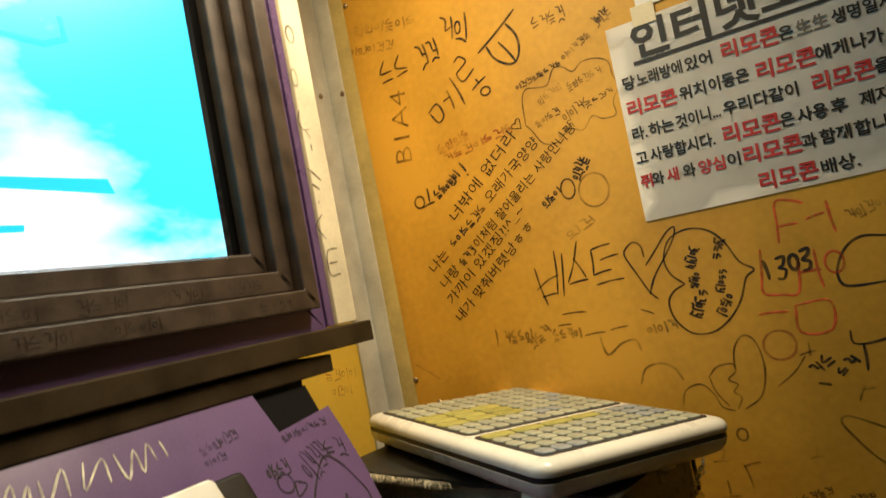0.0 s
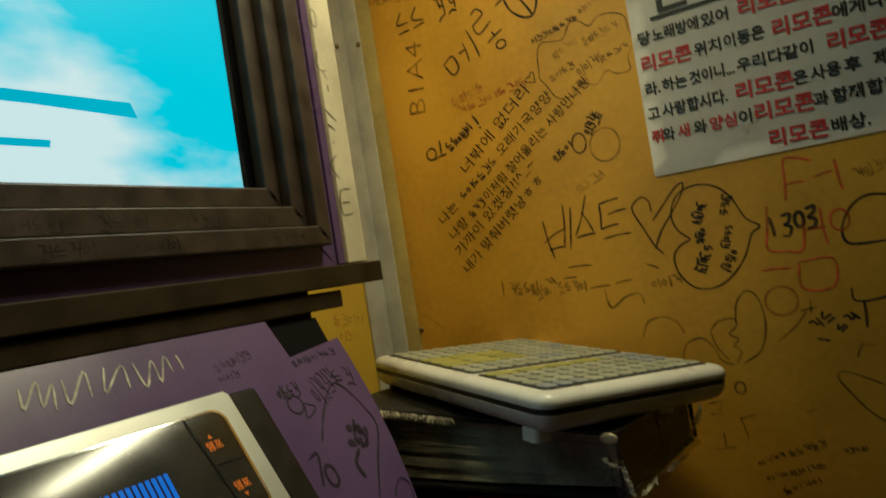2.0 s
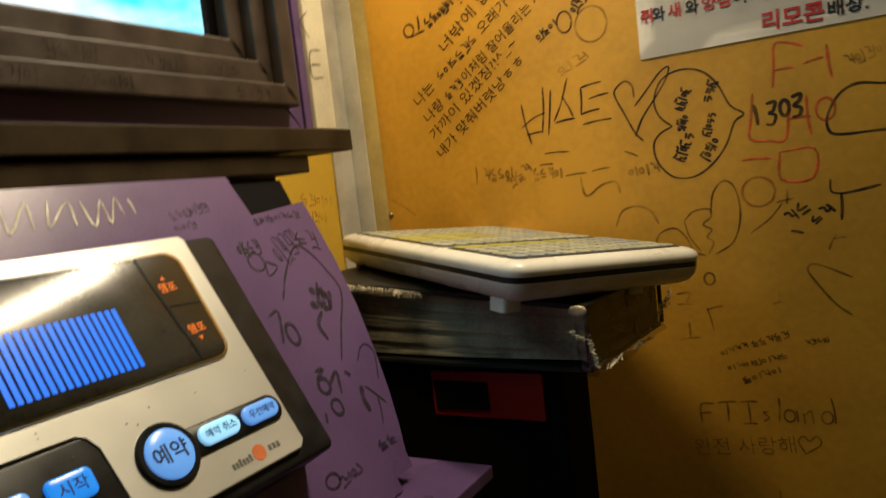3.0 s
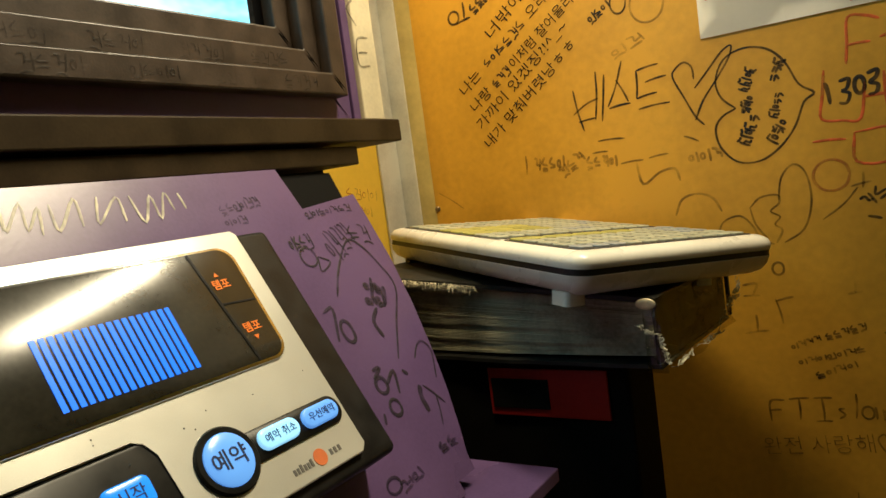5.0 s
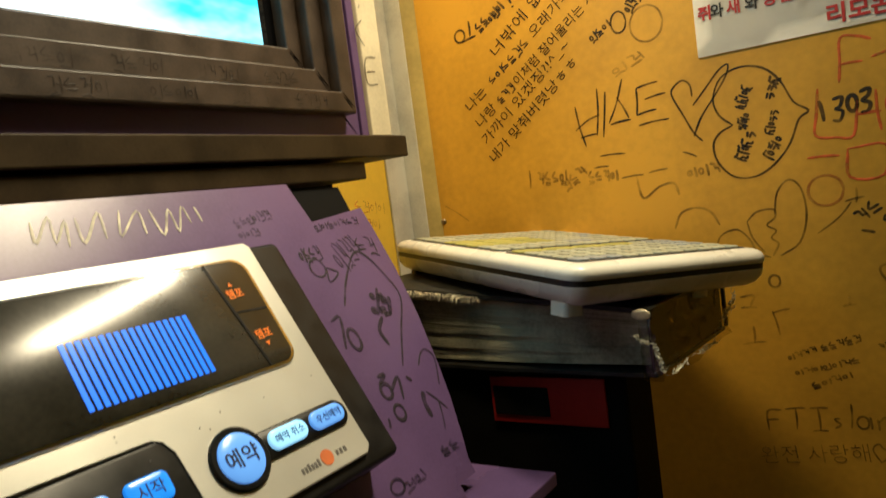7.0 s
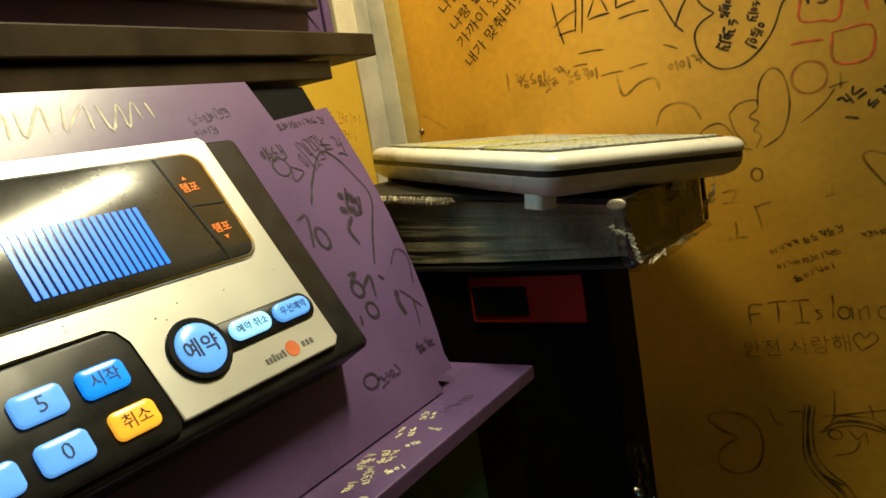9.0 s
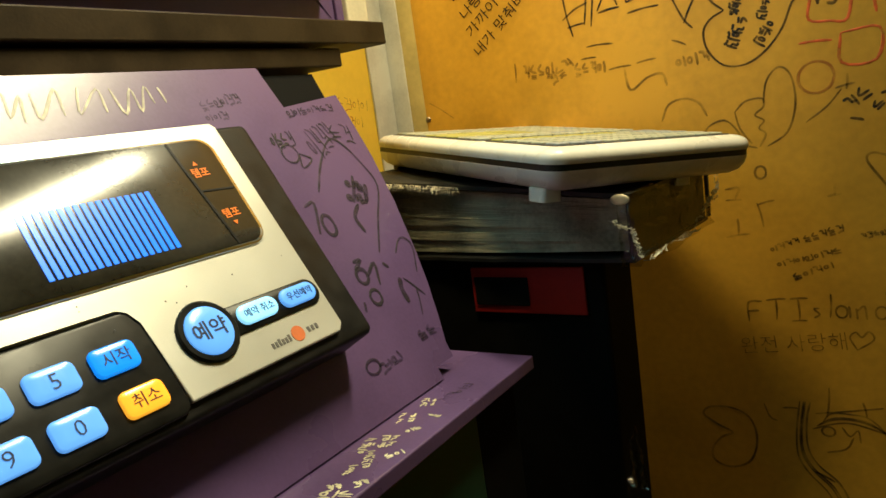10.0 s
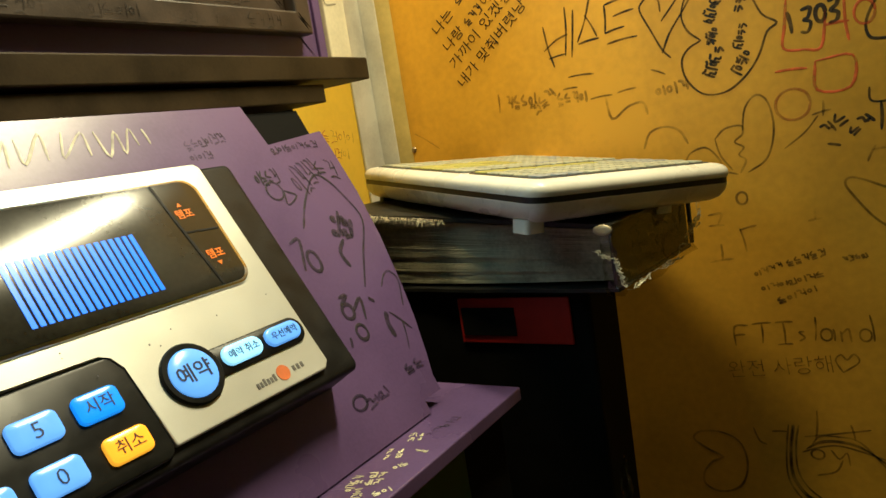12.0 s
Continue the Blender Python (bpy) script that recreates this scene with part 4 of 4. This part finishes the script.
wall_drawing("word_scribble", INK, 0.0024, [zig(-0.769, 1.381, -0.746, 1.394, 0.0099, 6), ring(-0.736, 1.392, 0.008246, 0.01118), zig(-0.726, 1.401, -0.708, 1.422, 0.0146, 7)])
wall_drawing("red_scribble", RED_FADED, 0.003, [zig(-0.89, 1.478, -0.843, 1.488, 0.012, 8), zig(-0.884, 1.465, -0.784, 1.479, 0.0115, 14)])
wall_drawing("marker_word_large", INK, 0.0023, [[(-0.795, 1.313), (-0.792, 1.289), (-0.787, 1.268)], [(-0.768, 1.328), (-0.769, 1.305), (-0.773, 1.278)], [(-0.797, 1.287), (-0.782, 1.296), (-0.768, 1.3)], [(-0.792, 1.278), (-0.772, 1.28)], [(-0.759, 1.323), (-0.762, 1.301), (-0.766, 1.275)], [(-0.739, 1.333), (-0.748, 1.308), (-0.758, 1.289)], [(-0.747, 1.315), (-0.736, 1.291)], [(-0.757, 1.287), (-0.734, 1.289)], [(-0.725, 1.32), (-0.702, 1.323)], [(-0.725, 1.32), (-0.727, 1.292)], [(-0.717, 1.307), (-0.695, 1.31)], [(-0.727, 1.292), (-0.706, 1.295)], [(-0.726, 1.281), (-0.709, 1.283), (-0.694, 1.283)]])
wall_drawing("heart_outline", INK, 0.0023, [[(-0.669, 1.301), (-0.67, 1.313), (-0.677, 1.319), (-0.686, 1.314), (-0.689, 1.306), (-0.68, 1.285), (-0.671, 1.265), (-0.663, 1.255)], [(-0.669, 1.292), (-0.655, 1.307), (-0.641, 1.322), (-0.632, 1.326), (-0.635, 1.315), (-0.647, 1.298), (-0.662, 1.279), (-0.671, 1.261)]])
wall_drawing("speech_heart_outline", INK, 0.0023, [[(-0.633, 1.266), (-0.645, 1.278), (-0.649, 1.295), (-0.64, 1.314), (-0.621, 1.321), (-0.601, 1.316), (-0.587, 1.301), (-0.577, 1.279), (-0.565, 1.269), (-0.574, 1.262), (-0.583, 1.241), (-0.598, 1.223), (-0.616, 1.213), (-0.636, 1.215), (-0.65, 1.231), (-0.653, 1.249), (-0.646, 1.26), (-0.633, 1.266)]])
wall_drawing("speech_scribble", INK, 0.0026, [zig(-0.616, 1.302, -0.626, 1.281, 0.0122, 7), zig(-0.619, 1.275, -0.627, 1.259, 0.0112, 6), zig(-0.617, 1.257, -0.629, 1.23, 0.0123, 8), zig(-0.59, 1.306, -0.599, 1.284, 0.00973, 6), zig(-0.594, 1.274, -0.601, 1.252, 0.0101, 7), zig(-0.592, 1.248, -0.604, 1.229, 0.0123, 6)])
wall_drawing("number_scrawl", INK, 0.0038, [[(-0.556, 1.276), (-0.553, 1.256)], [(-0.545, 1.275), (-0.537, 1.276), (-0.539, 1.268), (-0.543, 1.266), (-0.537, 1.263), (-0.54, 1.255), (-0.546, 1.256)], ring(-0.529, 1.269, 0.004, 0.00728), [(-0.523, 1.278), (-0.515, 1.28), (-0.516, 1.274), (-0.521, 1.27), (-0.515, 1.267), (-0.517, 1.26), (-0.523, 1.259)]])
wall_drawing("red_lettering", RED, 0.0030, [[(-0.51, 1.323), (-0.521, 1.328), (-0.534, 1.329), (-0.536, 1.307), (-0.538, 1.289)], [(-0.536, 1.305), (-0.518, 1.305)], [(-0.511, 1.307), (-0.494, 1.31)], [(-0.491, 1.321), (-0.49, 1.304), (-0.488, 1.29)], [(-0.556, 1.287), (-0.559, 1.263), (-0.561, 1.244), (-0.544, 1.24), (-0.53, 1.24), (-0.525, 1.271)], [(-0.527, 1.258), (-0.507, 1.258)], [(-0.51, 1.278), (-0.51, 1.258), (-0.508, 1.241)], ring(-0.495, 1.263, 0.008062, 0.0102), [(-0.57, 1.224), (-0.543, 1.223)], [(-0.536, 1.228), (-0.506, 1.228), (-0.509, 1.201), (-0.536, 1.202), (-0.536, 1.228)]])
wall_drawing("brown_circle", RED_FADED, 0.003, [ring(-0.557, 1.192, 0.01503, 0.01432)])
wall_drawing("loop_outline", INK, 0.0028, [[(-0.436, 1.278), (-0.45, 1.279), (-0.469, 1.282), (-0.484, 1.274), (-0.494, 1.256), (-0.493, 1.242), (-0.483, 1.238), (-0.457, 1.238), (-0.442, 1.238)], [(-0.495, 1.198), (-0.495, 1.187), (-0.488, 1.184), (-0.476, 1.185), (-0.455, 1.189)]])
wall_drawing("name_scribble", INK, 0.003, [zig(-0.534, 1.162, -0.513, 1.176, 0.0144, 5), [(-0.531, 1.152), (-0.52, 1.149)], zig(-0.512, 1.158, -0.494, 1.172, 0.0112, 3), [(-0.487, 1.185), (-0.488, 1.159)]])
wall_drawing("broken_heart", INK_THIN, 0.0022, [[(-0.661, 1.142), (-0.655, 1.157), (-0.639, 1.162), (-0.628, 1.151), (-0.622, 1.137), (-0.61, 1.132)], [(-0.629, 1.169), (-0.619, 1.178), (-0.604, 1.179), (-0.603, 1.171), (-0.611, 1.164), (-0.603, 1.158), (-0.608, 1.151), (-0.602, 1.145), (-0.608, 1.133)], [(-0.629, 1.169), (-0.625, 1.152), (-0.615, 1.137)], [(-0.603, 1.174), (-0.599, 1.195), (-0.588, 1.206), (-0.578, 1.197), (-0.575, 1.171), (-0.583, 1.145), (-0.601, 1.133)], [(-0.567, 1.152), (-0.549, 1.165), (-0.537, 1.179)], [(-0.532, 1.192), (-0.533, 1.178)], [(-0.542, 1.18), (-0.526, 1.183)]])
wall_drawing("dash_mark", INK_THIN, 0.0022, [[(-0.773, 1.255), (-0.744, 1.254)], [(-0.781, 1.243), (-0.764, 1.243)], [(-0.751, 1.228), (-0.727, 1.229)], [(-0.721, 1.23), (-0.701, 1.232)], [(-0.684, 1.247), (-0.67, 1.24)]])
wall_drawing("faint_scribble", FAINT, 0.003, [[(-0.86, 1.251), (-0.861, 1.23)], zig(-0.851, 1.239, -0.814, 1.237, 0.0171, 7), zig(-0.82, 1.226, -0.791, 1.243, 0.0132, 6), zig(-0.789, 1.233, -0.755, 1.232, 0.0147, 7), [(-0.735, 1.23), (-0.73, 1.204), (-0.712, 1.214), (-0.696, 1.216), (-0.692, 1.203)], zig(-0.682, 1.224, -0.648, 1.226, 0.0132, 6), [(-0.700, 1.168), (-0.692, 1.184), (-0.676, 1.188), (-0.662, 1.182), (-0.655, 1.168)]])
wall_drawing("faint_scribble", FAINT, 0.0026, [zig(-0.993, 1.639, -0.922, 1.627, 0.0107, 10), zig(-0.979, 1.665, -0.884, 1.644, 0.0157, 12), zig(-0.749, 1.341, -0.713, 1.354, 0.0122, 5), ring(-0.707, 1.384, 0.01726, 0.01844), zig(-0.477, 1.302, -0.444, 1.311, 0.0123, 7)])
wall_drawing("wall_lettering", INK_THIN, 0.0022, [[(-0.615, 0.977), (-0.628, 0.975), (-0.628, 0.955)], [(-0.628, 0.966), (-0.618, 0.967)], [(-0.611, 0.978), (-0.593, 0.98)], [(-0.602, 0.979), (-0.602, 0.958)], [(-0.589, 0.98), (-0.573, 0.981)], [(-0.582, 0.98), (-0.581, 0.958)], [(-0.588, 0.957), (-0.574, 0.958)], [(-0.563, 0.971), (-0.568, 0.97), (-0.563, 0.965), (-0.568, 0.961)], [(-0.553, 0.986), (-0.554, 0.962)], ring(-0.544, 0.968, 0.005, 0.006), [(-0.538, 0.974), (-0.537, 0.962)], [(-0.532, 0.972), (-0.531, 0.961)], [(-0.531, 0.969), (-0.525, 0.974), (-0.523, 0.961)], ring(-0.511, 0.968, 0.005, 0.006083), [(-0.507, 0.988), (-0.504, 0.962)]])
handwriting("완전 사랑해", -0.638, 0.921, -0.541, 0.931, 0.0205, FAINT, -0.0004)
wall_drawing("small_heart", INK_THIN, 0.0020, [[(-0.532, 0.930), (-0.538, 0.942), (-0.533, 0.948), (-0.528, 0.943), (-0.522, 0.949), (-0.518, 0.941), (-0.532, 0.930)]])
wall_drawing("faint_line", INK_THIN, 0.002, [zig(-0.604, 1.03, -0.577, 1.04, 0.00663, 8), zig(-0.574, 1.04, -0.539, 1.051, 0.00843, 10), zig(-0.599, 1.015, -0.541, 1.029, 0.0066, 14), zig(-0.585, 1.002, -0.549, 1.015, 0.0072, 9), zig(-0.526, 1.042, -0.505, 1.046, 0.0055, 8)])
wall_drawing("apple_doodle", INK_THIN, 0.0026, [[(-0.680, 0.845), (-0.681, 0.850), (-0.674, 0.856), (-0.655, 0.858), (-0.637, 0.851), (-0.629, 0.836), (-0.629, 0.815), (-0.638, 0.796), (-0.657, 0.788), (-0.673, 0.794), (-0.674, 0.808), (-0.664, 0.822), (-0.652, 0.829), (-0.666, 0.836), (-0.680, 0.845)]])
for k in range(4):
    d = 0.0030 * k + 0.0009 * math.sin(k * 2.3)
    wall_drawing("scrawl_arch", INK_THIN, 0.0021, [[(-0.585 + d, 0.872), (-0.589 + d, 0.841 + d), (-0.589 + d, 0.813 + d), (-0.580 + d, 0.794 + d), (-0.564 + d * 1.3, 0.776 + d), (-0.554 + d * 1.6, 0.757)]])
    wall_drawing("scrawl_arch", INK_THIN, 0.0021, [[(-0.574 + d, 0.843 + d), (-0.557, 0.850 + d * 1.2), (-0.541, 0.853 + d), (-0.522, 0.849 + d), (-0.500, 0.842 - d)]])
wall_drawing("scrawl_tangle", INK_THIN, 0.0022, [[(-0.558, 0.889), (-0.561, 0.857)], [(-0.529, 0.876), (-0.526, 0.860)], [(-0.601, 0.863), (-0.587, 0.864)], [(-0.619, 0.866), (-0.614, 0.852), (-0.607, 0.848)], [(-0.571, 0.860), (-0.540, 0.866), (-0.512, 0.872)], ring(-0.560, 0.842, 0.006, 0.005), [(-0.548, 0.848), (-0.541, 0.839), (-0.534, 0.846), (-0.532, 0.833)], [(-0.562, 0.819), (-0.545, 0.825), (-0.538, 0.838)], [(-0.575, 0.796), (-0.556, 0.787)]])
wall_drawing("faint_lettering", FAINT, 0.0026, [[(-0.643, 1.093), (-0.63, 1.094), (-0.634, 1.083)], [(-0.643, 1.082), (-0.628, 1.082)], [(-0.614, 1.078), (-0.609, 1.054)], [(-0.614, 1.076), (-0.598, 1.08)], [(-0.645, 1.044), (-0.622, 1.047)], [(-0.633, 1.063), (-0.633, 1.046)], ring(-0.609, 1.108, 0.005099, 0.006083), [(-0.552, 1.081), (-0.54, 1.083)], [(-0.546, 1.093), (-0.546, 1.082)]])
wall_drawing("oval_outline", INK_THIN, 0.0024, [[(-0.484, 1.069), (-0.497, 1.08), (-0.511, 1.099), (-0.519, 1.113), (-0.515, 1.119), (-0.504, 1.116), (-0.482, 1.105)], [(-0.5, 1.132), (-0.493, 1.146)], [(-0.496, 1.142), (-0.485, 1.143)]])
wall_drawing("pencil_line", INK_THIN, 0.0014, [[(-0.982, 1.222), (-0.966, 1.212), (-0.95, 1.2)]])
panel_drawing("house_outline", PANEL_INK, 0.0021, [[(-0.388, 1.165), (-0.373, 1.182), (-0.351, 1.199), (-0.339, 1.195), (-0.329, 1.177), (-0.326, 1.16), (-0.345, 1.138), (-0.363, 1.116)]])
panel_drawing("thick_scribble", PANEL_INK, 0.0040, [zig(-0.358, 1.167, -0.341, 1.161, 0.00792, 5), [(-0.347, 1.171), (-0.36, 1.153)], zig(-0.364, 1.157, -0.344, 1.154, 0.00693, 4), [(-0.357, 1.151), (-0.367, 1.143), (-0.365, 1.132)], [(-0.339, 1.163), (-0.347, 1.151)]])
panel_drawing("arrow_mark", PANEL_INK, 0.0019, [[(-0.347, 1.112), (-0.338, 1.119), (-0.33, 1.12), (-0.326, 1.112), (-0.336, 1.095)], [(-0.346, 1.086), (-0.355, 1.068)], [(-0.354, 1.095), (-0.341, 1.079)]])
panel_drawing("thick_mark", PANEL_INK, 0.0050, [[(-0.357, 1.096), (-0.361, 1.089), (-0.361, 1.079)]])
panel_drawing("ring_mark", PANEL_INK, 0.0029, [ring(-0.395, 1.143, 0.005099, 0.007071), ring(-0.391, 1.106, 0.005099, 0.005), ring(-0.389, 1.091, 0.005099, 0.005), [(-0.408, 1.158), (-0.398, 1.159), (-0.407, 1.139)], [(-0.393, 1.116), (-0.385, 1.116), (-0.395, 1.111)], [(-0.386, 1.105), (-0.374, 1.111), (-0.379, 1.097)], [(-0.366, 1.109), (-0.362, 1.105)], [(-0.402, 1.091), (-0.405, 1.085)]])
panel_drawing("name_scribble", PANEL_INK, 0.0016, [zig(-0.405, 1.204, -0.384, 1.204, 0.011, 8), ring(-0.394, 1.194, 0.007071, 0.006403), [(-0.386, 1.193), (-0.389, 1.183), (-0.377, 1.188), (-0.386, 1.193)], zig(-0.373, 1.195, -0.342, 1.206, 0.0202, 9), zig(-0.345, 1.204, -0.32, 1.201, 0.0147, 4)])
panel_drawing("pencil_line", FAINT_DARK, 0.0014, [zig(-0.377, 1.222, -0.326, 1.223, 0.00532, 14), zig(-0.446, 1.232, -0.411, 1.236, 0.0066, 12), zig(-0.447, 1.224, -0.428, 1.225, 0.00472, 6)])
panel_drawing("faint_scribble", FAINT_DARK, 0.0022, [ring(-0.424, 1.055, 0.006325, 0.004243), zig(-0.42, 1.051, -0.395, 1.054, 0.00636, 5), zig(-0.371, 1.057, -0.349, 1.058, 0.00625, 4)])
panel_drawing("white_zigzag", CHALK, 0.0018, [[(-0.572, 1.246), (-0.573, 1.235), (-0.562, 1.248), (-0.563, 1.234), (-0.554, 1.245), (-0.557, 1.231)], [(-0.548, 1.246), (-0.548, 1.232), (-0.534, 1.248), (-0.535, 1.233)], [(-0.521, 1.248), (-0.526, 1.233), (-0.510, 1.247), (-0.510, 1.233)], [(-0.502, 1.247), (-0.499, 1.231), (-0.489, 1.246), (-0.488, 1.232), (-0.479, 1.247), (-0.477, 1.236)], [(-0.470, 1.246), (-0.469, 1.236)]])
panel_drawing("white_zigzag", CHALK, 0.0018, [[(-0.640, 1.246), (-0.632, 1.226), (-0.624, 1.247), (-0.614, 1.226), (-0.606, 1.246), (-0.596, 1.226)]])
shelf_drawing("white_writing", WHITE_INK, 0.0015, [zig(-0.737, -0.520, -0.717, -0.514, 0.008, 5), zig(-0.737, -0.515, -0.730, -0.510, 0.007, 3), zig(-0.735, -0.500, -0.739, -0.489, 0.006, 5), zig(-0.725, -0.507, -0.719, -0.501, 0.007, 4)])
shelf_drawing("white_writing", WHITE_INK, 0.0013, [zig(-0.745, -0.477, -0.749, -0.459, 0.007, 7), zig(-0.731, -0.490, -0.740, -0.472, 0.005, 7)])
shelf_drawing("white_writing", WHITE_INK, 0.0013, [zig(-0.737, -0.468, -0.744, -0.452, 0.005, 5), zig(-0.732, -0.466, -0.737, -0.451, 0.005, 5), zig(-0.728, -0.476, -0.721, -0.467, 0.006, 5)])
shelf_drawing("white_writing", WHITE_INK, 0.0012, [zig(-0.746, -0.438, -0.752, -0.423, 0.004, 5), zig(-0.741, -0.434, -0.745, -0.421, 0.004, 5), zig(-0.735, -0.446, -0.730, -0.437, 0.006, 4)])
shelf_drawing("white_writing", WHITE_INK, 0.0010, [zig(-0.746, -0.412, -0.751, -0.399, 0.004, 3), zig(-0.741, -0.409, -0.745, -0.398, 0.003, 3), zig(-0.736, -0.422, -0.726, -0.421, 0.003, 6)])
shelf_drawing("rubbed_writing", FAINT_DARK, 0.0012, [zig(-0.737, -0.401, -0.738, -0.385, 0.007, 5), zig(-0.735, -0.387, -0.736, -0.369, 0.008, 5)])
strip_drawing("strip_lettering", INK_THIN, 0.0022, [ring(-0.247, 1.571, 0.005099, 0.008246), ring(-0.252, 1.528, 0.004123, 0.008246), [(-0.254, 1.496), (-0.258, 1.485), (-0.253, 1.478), (-0.243, 1.479)], [(-0.25, 1.477), (-0.245, 1.47)], [(-0.246, 1.465), (-0.246, 1.458)], [(-0.258, 1.441), (-0.241, 1.43)], [(-0.255, 1.426), (-0.245, 1.421)], [(-0.249, 1.411), (-0.251, 1.407)], [(-0.249, 1.397), (-0.259, 1.387), (-0.249, 1.374)], [(-0.236, 1.365), (-0.251, 1.362), (-0.252, 1.341), (-0.237, 1.341)], [(-0.251, 1.351), (-0.239, 1.352)]])


def plastic_scrap():
    """A twisted scrap of clear film caught on the front of the cabinet."""
    bm = bmesh.new()
    rows = []
    for j in range(9):
        rows.append([bm.verts.new((-0.674 + 0.014 * (k / 5 - 0.5) * (1.2 - j / 9) + 0.006 * noise.noise((j * 0.6, k * 0.7, 4.0)), -0.2285 - 0.004 - 0.006 * abs(noise.noise((j * 0.8, k * 0.9, 9.0))), 0.885 + 0.055 * j / 8)) for k in range(6)])
    for a, b in zip(rows, rows[1:]):
        for k in range(5):
            bm.faces.new((a[k], a[k + 1], b[k + 1], b[k]))
    bmesh.ops.solidify(bm, geom=bm.faces[:], thickness=0.0004)
    return bm


part("film_scrap", plastic_scrap(), FILM, stand, "torn scrap of clear film", smooth=60)



def specks():
    """Crumbs of dirt on the silver face."""
    bm = bmesh.new()
    rng = random.Random(12)
    for _ in range(8):
        y, v, r = rng.uniform(-0.60, -0.465), cv(rng.uniform(1.118, 1.142)), rng.uniform(0.0003, 0.0006)
        vs = [bm.verts.new((y + r * math.cos(a) * rng.uniform(0.7, 1.3), v + r * math.sin(a), 0.0021)) for a in (0, 1.2, 2.5, 3.8, 5.0)]
        top = bm.verts.new((y, v, 0.0025))
        for k in range(5):
            bm.faces.new((vs[k], vs[(k + 1) % 5], top))
    return bm


tagged(part("dirt_speck", specks(), GREY_INK, console), kind="stuff")

tagged(part("orange_scribble", pen([zig(-0.112, 1.236, -0.055, 1.229, 0.014, 9), zig(-0.105, 1.215, -0.068, 1.211, 0.012, 6)], 0.0016, lambda u, v, h: (BACK_X + 0.0003 + h, u, v)), ORANGE_FADED, wall_west), kind="stuff")
